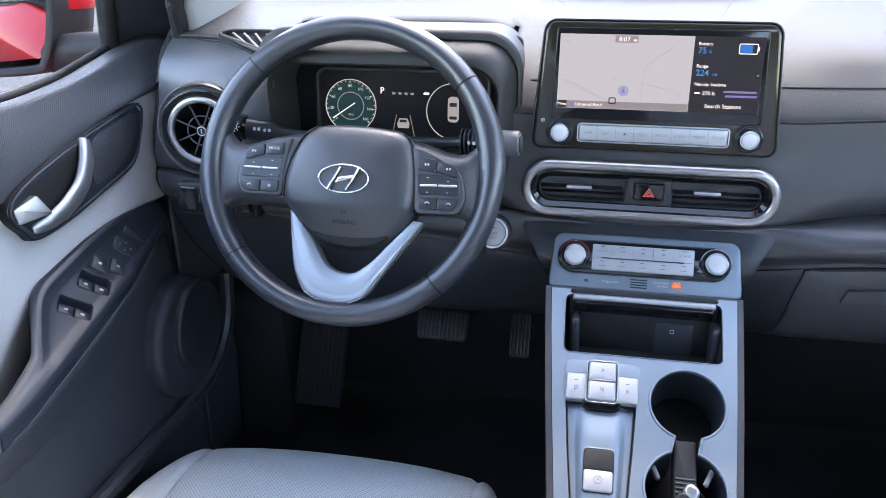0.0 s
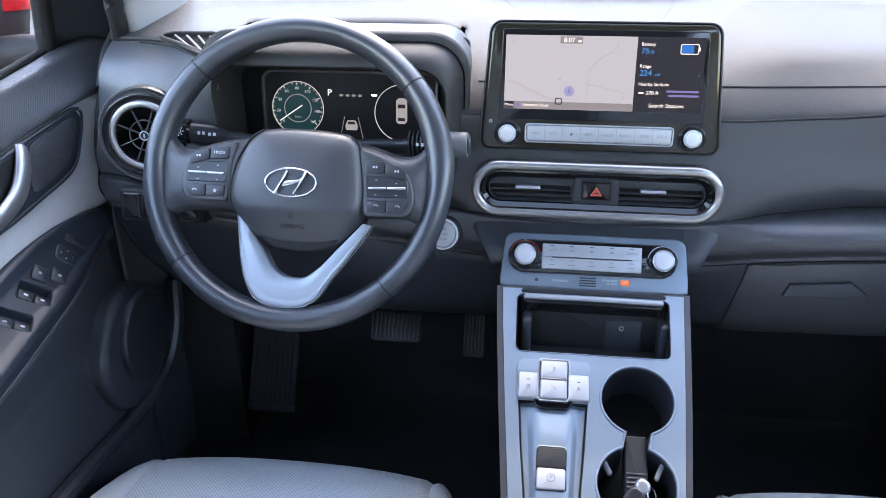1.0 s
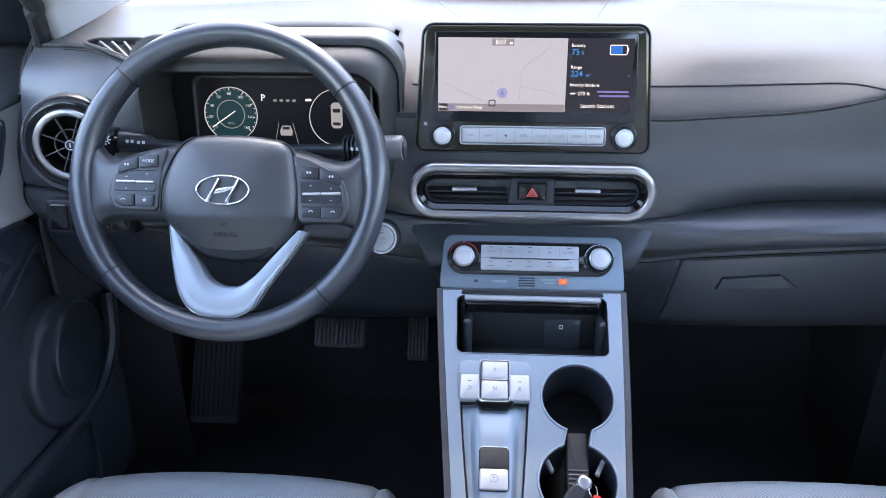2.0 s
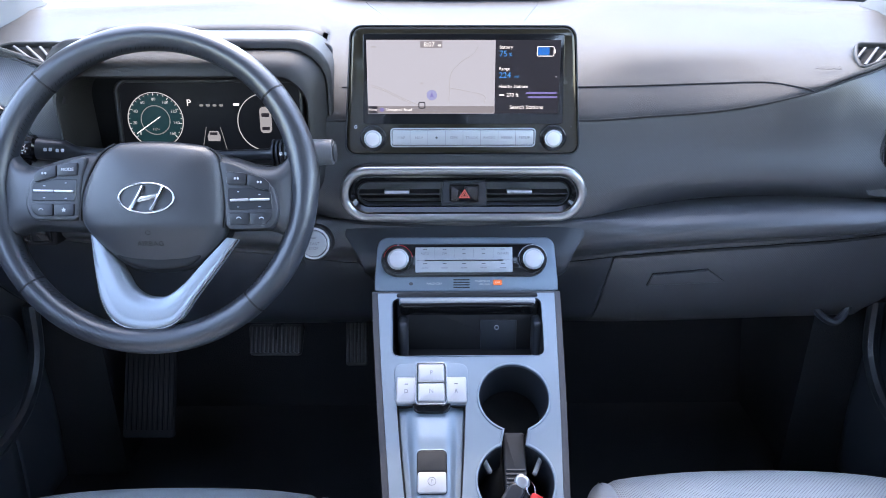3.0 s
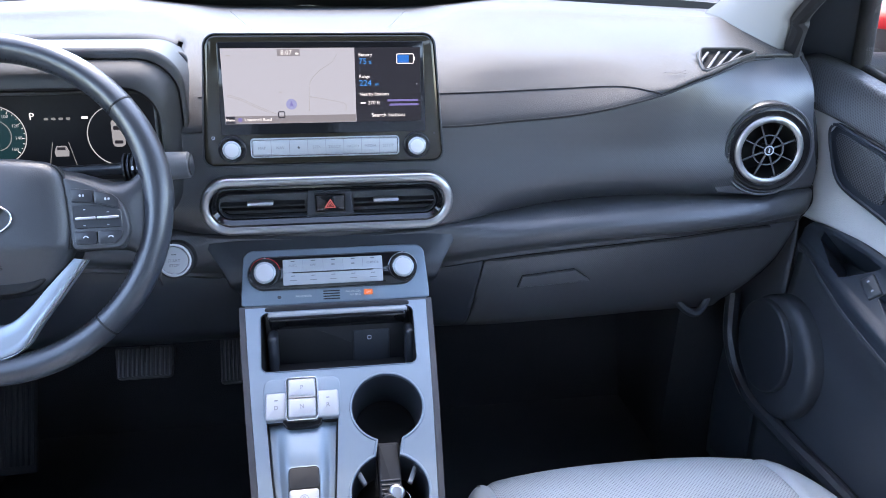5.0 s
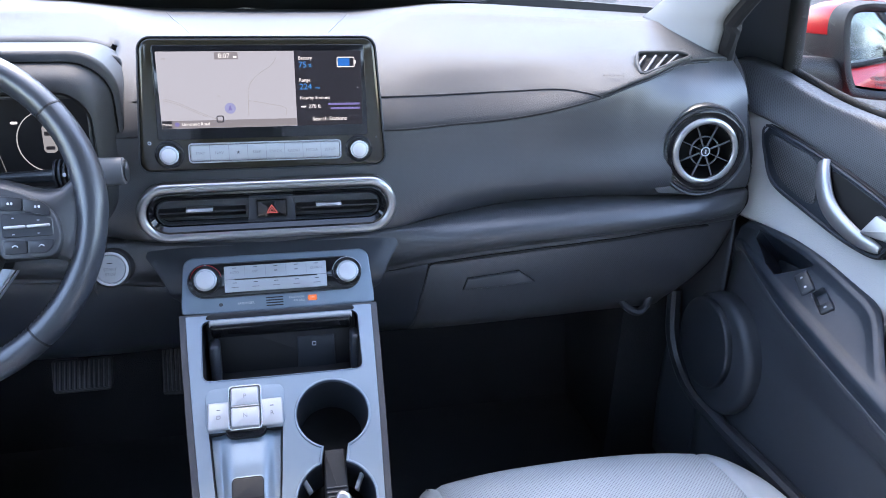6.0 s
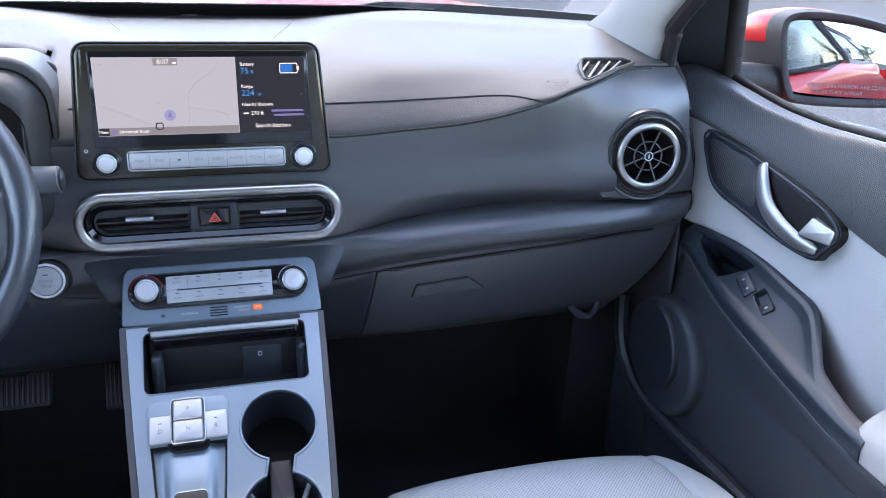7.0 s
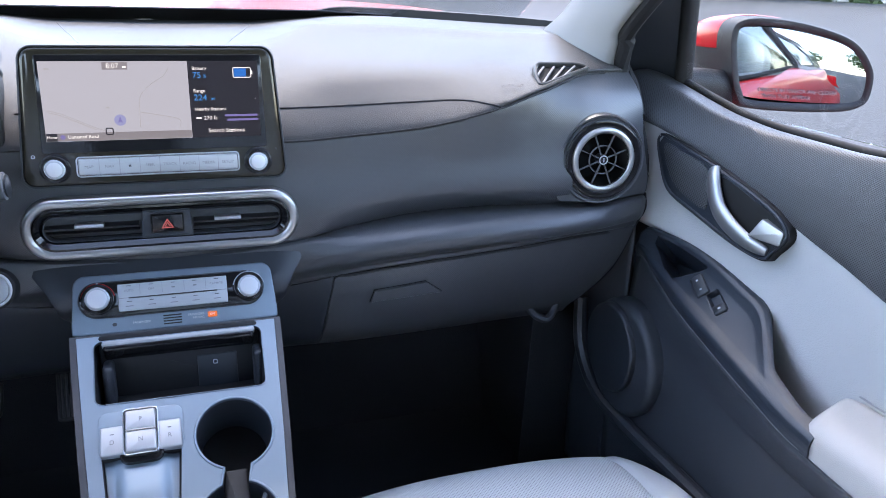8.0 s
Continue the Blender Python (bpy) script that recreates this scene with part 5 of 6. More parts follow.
    for i in range(25):
        f = i / 24
        y = -.356 - .43 * f ** 1.5
        e = (1 - (1 - min(1, i / 5)) ** 2.4) ** (1 / 2.4) * .30 + .70 if i else .62
        row = []
        for j in range(48):
            a = 2 * math.pi * j / 48
            cx, cz = math.cos(a), math.sin(a)
            q = (abs(cx) ** 4 + abs(cz) ** 4) ** (-1 / 4)
            u, v = cx * q * e, cz * q * e
            row.append(Vector((sx * (.660 + .042 * u), y + .010 * u * (1 - f), .7855 + .030 * v + .008 * u)))
        loops.append(row)
    bridge(bm, loops, cap0=True, cap1=True)
    part("elbow_pad", bm, ELBOW, d, "pale grey stitched elbow pad", sharp=60)
    part("elbow_seam", tube(bmesh.new(), [Vector((sx * .6965, -.362 - .4 * k / 10, .8215)) for k in range(11)], .0012, 6), STITCH, d)
    # speaker low on the door
    sm = axes((sx * .646, .000, .692), (0, -sx, 0), (0, 0, 1))
    part("speaker_pod", slab(bmesh.new(), sm, circle(.090, 48, 0, 0, .092), -.02, .019, .012, 5), LOWTRIM, d, "hard dark grey speaker pod")
    part("speaker_cover", slab(bmesh.new(), T(sm, -.014 * sx, .012), circle(.064, 48, 0, 0, .070), .012, .029, .004, 4), HARD, d, "black round speaker cover")
    part("pocket_lip", tube(bmesh.new(), spline([Vector((sx * .630, y, z)) for y, z in ((.128, .74), (.112, .66), (.05, .607), (-.05, .597), (-.19, .600), (-.45, .60))], 40), .012, 10), HARD, d, "map pocket lip")
    # outer skin, sail panel and window frame
    bm = bmesh.new()
    rows = []
    for x, z in ((.764, 1.046), (.790, 1.036), (.850, .985), (.880, .85), (.875, .70), (.893, .60), (.86, .42), (.80, .33)):
        rows.append([Vector((sx * (x - .02 * (i / 11) ** 2), .30 - 1.36 * i / 11, z + .02 * i / 11)) for i in range(12)])
    sheet(bm, rows, 12, 4)
    part("outer_skin", bm, RED, d, "glossy red outer skin", sharp=60)
    pan = [Vector((sx * .752, .10, 1.066)), Vector((sx * .748, -.98, 1.085)), Vector((sx * .665, -.98, 1.50)), Vector((sx * .665, -.32, 1.50)), Vector((sx * .715, .05, 1.34))]
    bm = bmesh.new()
    bridge(bm, [pan, [p + Vector((sx * .004, 0, 0)) for p in pan]], cap0=True, cap1=True)
    part("window_pane", bm, SIDEGLASS, d, smooth=False).visible_shadow = False
    inner = [Vector((sx * .735, .23, .33)), Vector((sx * .735, -1.0, .33)), Vector((sx * .738, -1.0, 1.05)), Vector((sx * .738, .10, 1.05)), Vector((sx * .72, .23, 1.06))]
    bm = bmesh.new()
    bridge(bm, [inner, [p + Vector((sx * .004, 0, 0)) for p in inner]], cap0=True, cap1=True)
    part("inner_shell", bm, BLACK, d, smooth=False)
    sail = [Vector((sx * .700, .215, 1.092)), Vector((sx * .752, .112, 1.080)), Vector((sx * .735, .105, 1.22)), Vector((sx * .715, .045, 1.34)), Vector((sx * .690, .085, 1.25)), Vector((sx * .694, .150, 1.175))]
    bm = bmesh.new()
    bridge(bm, [sail, [p + Vector((sx * .02, .02, 0)) for p in sail]], cap0=True, cap1=True)
    part("sail_panel", bm, HARD, d, "dark grey sail panel")
    fr = [Vector((sx * .757, .108, 1.06)), Vector((sx * .742, .098, 1.22)), Vector((sx * .715, .030, 1.36)), Vector((sx * .66, -.35, 1.52)), Vector((sx * .65, -.95, 1.53))]
    for a, b in zip(fr, fr[1:]):
        part("window_frame", tube(bmesh.new(), [a, b], .013, 16), VOID, d)
    part("window_frame", tube(bmesh.new(), [Vector((sx * .745, -1.0, 1.06)), Vector((sx * .66, -1.02, 1.53))], .03, 8), BLACK, d)
    seal = [Vector((sx * (p.x + .010), p.y, p.z + .004)) for p in BELT]
    part("window_seal", tube(bmesh.new(), seal[3:], .0062, 14), VOID, d, "black rubber window seal")
    return d


STITCH = material("seat_seam", (0.30, 0.30, 0.31), 0.6)
GLASS = bpy.data.materials.new("clear_glass")
GLASS.use_nodes = True
_t = GLASS.node_tree
_t.nodes.remove(_t.nodes["Principled BSDF"])
_tr, _gl, _mx = _t.nodes.new("ShaderNodeBsdfTransparent"), _t.nodes.new("ShaderNodeBsdfGlossy"), _t.nodes.new("ShaderNodeMixShader")
_tr.inputs[0].default_value = (0.84, 0.865, 0.865, 1)
_gl.inputs["Roughness"].default_value = 0.0
_lw, _pw, _ad = _t.nodes.new("ShaderNodeLayerWeight"), _t.nodes.new("ShaderNodeMath"), _t.nodes.new("ShaderNodeMath")
_lw.inputs["Blend"].default_value = 0.5
_pw.operation, _ad.operation = "POWER", "MULTIPLY_ADD"
_pw.inputs[1].default_value, _ad.inputs[1].default_value, _ad.inputs[2].default_value = 4.0, 0.95, 0.03
_t.links.new(_lw.outputs["Facing"], _pw.inputs[0])
_t.links.new(_pw.outputs[0], _ad.inputs[0])
_t.links.new(_ad.outputs[0], _mx.inputs[0])
_t.links.new(_tr.outputs[0], _mx.inputs[1])
_t.links.new(_gl.outputs[0], _mx.inputs[2])
_t.links.new(_mx.outputs[0], _t.nodes["Material Output"].inputs[0])
SIDEGLASS = GLASS.copy()
SIDEGLASS.name = "tinted_side_glass"
for _n in SIDEGLASS.node_tree.nodes:
    if _n.type == "BSDF_TRANSPARENT":
        _n.inputs[0].default_value = (0.93, 0.945, 0.94, 1)
PRIVACY = GLASS.copy()
PRIVACY.name = "dark_privacy_glass"
for _n in PRIVACY.node_tree.nodes:
    if _n.type == "BSDF_TRANSPARENT":
        _n.inputs[0].default_value = (0.42, 0.43, 0.43, 1)
LOWTRIM = material("grained_dark_plastic", (0.036, 0.041, 0.049), 0.44, spec=0.5, grain=0.25, scale=1200, kind="cells")
# paler grey for the thin line along the armrest's cabin side
EDGE = material("pale_plastic_edge", (0.13, 0.135, 0.14), 0.4)
POD = material("smooth_black_plastic", (0.021, 0.027, 0.036), 0.33, spec=0.52, grain=0.15, scale=1600, kind="cells")
WEAVE = material("textured_dark_plastic", (0.066, 0.068, 0.072), 0.44, spec=0.5, holes=0.84, grain=0.50, scale=310, kind="dots_yz", mottle=0.06)
GRILLE = material("speaker_mesh", (0.062, 0.064, 0.069), 0.40, holes=0.85, grain=1.0, scale=215, kind="dots_yz")
door(-1, "driver door with pale grey trim and switch cluster")
door(1, "passenger door with pale grey trim and silver handle")

# ---- seats ----
def seat(sx, label):
    cx, half = sx * .372, .247
    s = thing("front_seat", (cx, -.4, .40), label, "car seat", group="front seats")

    def at(t, f):
        front = -.072 - .030 * abs(t) ** 3 - (.17 if sx < 0 else .13) * max(0, (abs(t) - .78) / .22) ** 2.2
        a = min(1, f / .22)
        e = (1 - (1 - a) ** 2.2) ** (1 / 2.2)
        bol = .026 * max(0, (abs(t) - .66) / .34) ** 1.4 * min(1, f * 3)
        side = -.09 * max(0, (abs(t) - .90) / .10) ** 2
        valley = -.0045 * math.exp(-((abs(t) - .75) / .016) ** 2)
        return Vector((cx + half * t, front + (-.62 - front) * f, (.596 if sx < 0 else .615) - .055 * (1 - e) + .010 * (1 - t * t) + bol + side + valley))

    for name, t0, t1, n, mat, lab in (("cushion", -.75, .75, 45, SEATP, "pale grey perforated leather cushion"), ("bolster", -1, -.75, 19, SEAT, "smooth pale leather side bolster"), ("bolster", .75, 1, 19, SEAT, "smooth pale leather side bolster")):
        loops = [[at(t0 + (t1 - t0) * j / (n - 1), i / 40) for j in range(n)] for i in range(41)]
        low = [p + Vector((0, -.03, -.14)) for p in loops[0]]
        bm = bmesh.new()
        bridge(bm, [low] + loops, closed=False)
        part(name, bm, mat, s, lab, sharp=70)
    for sg in (-1, 1):
        for d in (-.0035, .0035, .0120):
            pts = [at(sg * .75, i / 40) + Vector((sg * d, 0, .0008 if abs(d) < .01 else .0022)) for i in range(41)]
            part("stitching", tube(bmesh.new(), pts, .0008, 5), STITCH, s)
    rows = []
    for i in range(19):
        f = i / 18
        w = (.245 - .045 * max(0, f - .45) ** 1.2 / .55) * (1 - .5 * max(0, (f - .9) / .1) ** 2)
        y, z = -.60 - .40 * f, .585 + .66 * f
        rows.append([Vector((cx + w * t, y - .045 + .045 * abs(t) ** 3 - .10 * max(0, (abs(t) - .9) / .1) ** 2, z)) for t in [k / 12 - 1 for k in range(25)]])
    bm = bmesh.new()
    bridge(bm, rows, closed=False)
    solid(part("backrest", bm, SEAT, s, "pale grey leather backrest", sharp=70), .09)
    part("base", block(bmesh.new(), Matrix.Translation((cx, -.40, .35)), -.20, .20, -.20, .18, 0, .12, .03), BLACK, s)
    return s


SEATP = material("perforated_pale_leather", (0.49, 0.52, 0.53), 0.5, holes=0.45, grain=0.6, scale=210, kind="dots_xy", mottle=0.06)
seat(-1, "pale grey perforated leather driver seat")
seat(1, "pale grey perforated leather passenger seat")

# ---- pedals ----
def pedal(name, x, y, z, w, h, label, lean, ribs, along=True):
    p = thing(name, (x, y, z), label, "pedal")
    m = axes((x, y, z), (1, 0, 0), (0, math.sin(radians(lean)), math.cos(radians(lean))))
    part("plate", slab(bmesh.new(), m, rrect(-w / 2, w / 2, -h / 2, h / 2, .006, 4, -.004 if name == "brake_pedal" else .0), -.008, 0, .003), RUBBER if name != "footrest" else FOOT, p)
    for i in range(ribs):
        u = -w / 2 + w * (i + .5) / ribs
        part("rib", block(bmesh.new(), T(m, u, 0), -w / ribs * .28, w / ribs * .28, -h * .42, h * .42, -.001, .003, .0012), PEDAL if name != "footrest" else FOOT, p)
    part("arm", tube(bmesh.new(), [m @ Vector((0, 0, -.008)), Vector((x, y + .06, z + .08)), Vector((x, y + .10, z + .25))], .010, 8), BLACK, p)
    return p


pedal("brake_pedal", -.290, .20, .640, .082, .050, "black rubber brake pedal with upright ribs", 35, 12)
pedal("accelerator_pedal", -.160, .20, .634, .035, .075, "black ribbed accelerator pedal", 30, 6)
pedal("footrest", -.514, .22, .535, .086, .160, "black ribbed footrest on the carpet", 28, 10)

# ---- start button, small switches, defroster slots, lid handle ----
SB = axes((-.1865, -.004, .8885), (1, 0, 0), (0, .25, 1))
st = thing("start_button", (-.1865, .0, .8885), "round silver engine start button with bright ring", "push button")
part("socket", slab(bmesh.new(), SB, circle(.023, 40), -.03, .002, .001), BLACK, st)
part("ring", ring(bmesh.new(), SB, circle(.0170, 48), .0030, -.002, .0050, .0014), KNOB, st, "bright ring")
sb = part("button", slab(bmesh.new(), SB, circle(.0165, 40), -.002, .0045, .001), BUTTON, st)
lettering("START", .0050, T(SB, 0, -.0005, .0047), FAINT, sb)
lettering("STOP", .0050, T(SB, 0, -.0062, .0047), FAINT, sb)
quad("indicator", SB, -.003, .003, .0065, .0075, .0048, INK, sb)
SW = axes((-.542, -.036, .921), (1, 0, 0), (0, .1, 1))
sp = thing("switch_panel", (-.542, -.03, .92), "black panel of small driver switches", "switches")
part("panel", block(bmesh.new(), SW, -.056, .056, -.021, .021, -.02, .003, .004), BLACK, sp)
for i in range(4):
    b = part("switch", block(bmesh.new(), T(SW, -.039 + .026 * i, 0), -.0120, .0120, -.0165, .0165, 0, .0052, .003), GLOSS, sp)
    quad("symbol", T(SW, -.039 + .026 * i, 0), -.003, .003, -.0025, .0025, .0064, PALE, b) if i > 1 else None


DEFROST = [(.488, .063, 1.121), (.543, .060, 1.121), (.557, .055, 1.1145), (.474, .019, 1.101), (.477, .038, 1.1115)]


def defroster(sx):
    v = thing("defroster_vent", (sx * .505, .05, 1.11), "small slanted defroster vent in the top pad", "air vent", group="defroster vents")
    pts = [Vector((sx * x, y, z)) for x, y, z in DEFROST]
    n = (pts[1] - pts[0]).cross(pts[3] - pts[0]).normalized()
    n = n if n.z > 0 else -n
    u = (pts[1] - pts[0]) * sx
    m = axes(sum(pts, Vector()) / len(pts) + n * .0015, u, n.cross(u))
    inv = m.inverted()
    path = [[(inv @ p).x, (inv @ p).y] for p in pts]
    path = path if sx < 0 else path[::-1]
    part("frame", ring(bmesh.new(), m, rounded(path, .005, 3), .0045, -.012, .0030, .002), PAD, v)
    part("slot", slab(bmesh.new(), m, rounded(path, .005, 3), -.012, -.0030, .0004, 1), VOID, v)
    # bars paler than the pad: the glare on them is put into the colour
    for k in range(4):
        a, b = Vector((sx * (.494 + .0155 * k), .0565, 1.1195)), Vector((sx * (.4735 + .0155 * k - .010 * (k > 0)), .0345 if k == 0 else .0225 + .0045 * max(0, k - 1), 1.1085 if k == 0 else 1.104 + .002 * max(0, k - 1)))
        a, b = inv @ a, inv @ b
        part("glare_bar", tube(bmesh.new(), [m @ Vector((a.x, a.y, .0006)), m @ Vector((b.x, b.y, .0006))], .0018, 8, .6, (0, 0, 1)), BLADE, v)
    return v


bm = bmesh.new()
bm.from_mesh(pad.data)
gone = []
for q in bm.faces:
    c = q.calc_center_median() + ORIGIN[pad.name]
    x, y = abs(c.x), c.y
    # inside the outline of the slots
    inside = False
    for i in range(5):
        (x0, y0, _), (x1, y1, _) = DEFROST[i], DEFROST[(i + 1) % 5]
        if (y0 > y) != (y1 > y) and x < (x1 - x0) * (y - y0) / (y1 - y0) + x0:
            inside = not inside
    if inside and c.z > 1.09:
        gone.append(q)
bmesh.ops.delete(bm, geom=gone, context="FACES")
bm.to_mesh(pad.data)
bm.free()
for sx in (-1, 1):
    defroster(sx)
lettering("AIRBAG", .0085, axes((.4348, .0207, 1.1008), (.0241, -.0075, .0009), (.0010, .0042, .0027)), INK, dashboard)
hc = laid(lid, [(.251, .04, .809), (.351, .04, .816), (.324, .04, .835), (.255, .04, .827)], .001)
part("glove_box_handle", tube(bmesh.new(), hc + [hc[0]], .0009, 6), BLACK, dashboard)
bm = bmesh.new()
bridge(bm, [[p + Vector((0, .004, 0)) for p in hc], [p + Vector((0, -.0035, .0)) for p in hc], [p.lerp(sum(hc, Vector()) / 4, .12) + Vector((0, -.005, 0)) for p in hc]], cap0=True, cap1=True)
part("glove_box_handle", bm, DASH, dashboard, "flush glove box handle")
top_edge = [p + Vector((0, .0015, -.0035)) for p in R9 if .222 < p.x < .600]
bend = [Vector((.1935, .075, .760)), Vector((.1945, .066, .800)), Vector((.1985, .043, .838)), Vector((.2070, .030, .8545))]
part("glove_box_joint", tube(bmesh.new(), spline(laid(lid, bend[1:3], .0002) + [bend[3]] + top_edge[::6] + [top_edge[-1], top_edge[-1] + Vector((.010, .008, -.004))], 90), [.0007 + .0015 * min(1, k / 16) for k in range(90)], 6), BLACK, dashboard)
# raised grille in the middle of the top pad and its sensor
deck = [(-.096, .255), (-.150, .505), (-.144, .518), (-.060, .520), (-.050, .512), (.050, .512), (.060, .520), (.144, .518), (.150, .505), (.096, .255)]
for a, b in zip(deck, deck[1:]):
    line = [Vector((a[0] + (b[0] - a[0]) * k / 8, a[1] + (b[1] - a[1]) * k / 8, 1.2)) for k in range(9)]
    part("lid_joint", tube(bmesh.new(), laid(pad, line, .0, Vector((0, 0, -1))), .0007, 6), HARD, dashboard)
ls = thing("light_sensor", (0, .57, 1.135), "small pale dome sensor on the top pad", "sensor")
dome("dome", Matrix.Translation((-.022, .580, 1.137)), circle(.024, 24, 0, 0, .012), 0, .012, PALEP, ls)
# footwell bracket under the glove box
br = thing("trim_bracket", (.54, .08, .74), "small curved bracket under the glove box", "bracket")
part("hook", tube(bmesh.new(), spline([Vector((.512, .085, .757)), Vector((.520, .080, .742)), Vector((.540, .075, .732)), Vector((.556, .08, .745)), Vector((.562, .085, .765))], 20), .006, 8), HARD, br)

# ---- shell of the cabin ----
def wall(name, pts, mat, label="", kind="structure", thick=.02, n=Vector((0, 0, -1))):
    bm = bmesh.new()
    vs = [Vector(p) for p in pts]
    nn = (vs[1] - vs[0]).cross(vs[2] - vs[0]).normalized()
    bridge(bm, [vs, [p + nn * thick for p in vs]], cap0=True, cap1=True)
    return tagged(part(name, bm, mat, None, smooth=False), label, name.split("_")[0], "", kind)


wall("floor", [(-.75, -2.2, .35), (.75, -2.2, .35), (.75, .62, .35), (-.75, .62, .35)], CARPET, "black carpeted car floor", thick=-.03)
wall("firewall", [(-.75, .45, .35), (.75, .45, .35), (.75, .68, 1.12), (-.75, .68, 1.12)], CARPET, "black firewall behind the pedals", thick=-.02)
wall("roof", [(-.62, -.22, 1.53), (.62, -.22, 1.53), (.62, -2.2, 1.53), (-.62, -2.2, 1.53)], PILLAR, "pale roof lining", thick=-.03)
wall("roof_skin", [(-.63, -.20, 1.566), (.63, -.20, 1.566), (.63, -2.24, 1.566), (-.63, -2.24, 1.566)], RED, "glossy red outer roof", thick=-.006)
wall("wall_rear", [(-.75, -2.2, .35), (.75, -2.2, .35), (.75, -2.2, 1.08), (-.75, -2.2, 1.08)], SEAT, "pale rear wall of the cabin", thick=.03)
for sx in (-1, 1):
    wall("wall_side", [(sx * .74, -1.02, .35), (sx * .74, -2.2, .35), (sx * .74, -2.2, 1.10), (sx * .74, -1.02, 1.10)], SEAT, "pale rear side wall of the cabin", thick=-sx * .02)
    wall("pillar_centre", [(sx * .735, -.99, 1.10), (sx * .735, -1.13, 1.10), (sx * .625, -1.13, 1.54), (sx * .625, -.99, 1.54)], PILLAR, "pale centre pillar between the doors", thick=-sx * .02)
    wall("pillar_rear", [(sx * .735, -1.75, 1.10), (sx * .735, -2.2, 1.10), (sx * .60, -2.2, 1.54), (sx * .60, -1.75, 1.54)], PILLAR, "pale rear pillar", thick=-sx * .02)
    wall("kick_panel", [(sx * .60, .24, .35), (sx * .60, .60, .35), (sx * .60, .60, .95), (sx * .60, .24, .95)], CARPET, "black kick panel", thick=.01)
    pil = tagged(thing("windscreen_pillar", (sx * .66, .1, 1.1), "pale grey windscreen pillar trim", "pillar"), kind="structure")
    inner = spline([Vector(p) for p in ((.594, .285, 1.146), (.601, .245, 1.170), (.603, .20, 1.200), (.600, .0, 1.34), (.577, -.25, 1.515))], 25)
    outer = spline([Vector(p) for p in ((.618, .100, 1.108), (.613, .080, 1.148), (.607, .055, 1.180), (.602, -.13, 1.315), (.588, -.36, 1.475))], 25)
    middle = [p.lerp(q, .5) + Vector((-.009, -.003, -.008 * max(0, 1 - i / 5))) for i, (p, q) in enumerate(zip(inner, outer))]
    rails = [[p + Vector((.030, .045, .0)) for p in inner], [p + Vector((.004, .004, 0)) for p in inner], inner, [p.lerp(q, .55) + Vector((-.003, -.001, -.003 * max(0, 1 - i / 5))) for i, (p, q) in enumerate(zip(inner, middle))], middle, [p.lerp(q, .5) + Vector((-.003, -.001, -.003 * max(0, 1 - i / 5))) for i, (p, q) in enumerate(zip(middle, outer))], outer, [p + Vector((.022, .010, 0)) for p in outer]]
    rails = [[Vector((sx * p.x, p.y, p.z)) for p in [r[0] + Vector((.006, .006, -.03))] + r] for r in rails]
    solid(part("pillar_trim", sheet(bmesh.new(), rails, 26, 3), PILLAR, pil, sharp=70), .003)
    part("door_seal", tube(bmesh.new(), spline([Vector((sx * .658, .072, 1.045)), Vector((sx * .664, .105, 1.082)), Vector((sx * .660, .125, 1.105)), Vector((sx * .638, .098, 1.118)), Vector((sx * .630, .078, 1.150)), Vector((sx * .624, .05, 1.184)), Vector((sx * .619, -.13, 1.318)), Vector((sx * .604, -.36, 1.478))], 70), .0125, 10), BLACK, pil, "black door seal")
    frame_line = spline([Vector(p) for p in ((.720, .190, 1.085), (.742, .098, 1.22), (.715, .030, 1.36), (.66, -.35, 1.52))], 25)
    glass_line = spline([Vector(p) for p in ((.632, .30, 1.135), (.618, .22, 1.20), (.585, .02, 1.36), (.555, -.27, 1.545))], 25)
    rails = [[Vector((sx * p.x, p.y, p.z)) for p in r] for r in ([p + Vector((-.004, .010, 0)) for p in frame_line], [p.lerp(q, .5) + Vector((.012, .012, .010)) for p, q in zip(frame_line, glass_line)], glass_line)]
    solid(part("outer_pillar", sheet(bmesh.new(), rails, 25, 3), BLACK, pil, "black outer windscreen pillar", sharp=70), .004)
    wall("hinge_pillar", [(sx * .58, .235, .30), (sx * .79, .235, .30), (sx * .79, .235, 1.085), (sx * .60, .235, 1.085)], CARPET, "black hinge pillar behind the door", thick=.02)


def pane(name, pts, label):
    bm = bmesh.new()
    vs = [Vector(p) for p in pts]
    nn = (vs[1] - vs[0]).cross(vs[2] - vs[0]).normalized()
    bridge(bm, [vs, [p + nn * .004 for p in vs]], cap0=True, cap1=True)
    ob = tagged(part(name, bm, GLASS, None, smooth=False), label, "window", "", "structure")
    ob.visible_shadow = False
    return ob


pane("rear_window", [(-.74, -2.2, 1.08), (.74, -2.2, 1.08), (.60, -2.2, 1.53), (-.60, -2.2, 1.53)], "dark privacy glass rear window").data.materials[0] = PRIVACY
pane("windscreen", [(-.68, .66, 1.10), (.68, .66, 1.10), (.60, -.22, 1.53), (-.60, -.22, 1.53)], "clear windscreen")

# black printed border along the foot of the windscreen, taller in the middle
def on_glass(x, y):
    return Vector((x, y, 1.10 + (.66 - y) * .4886 - .003))


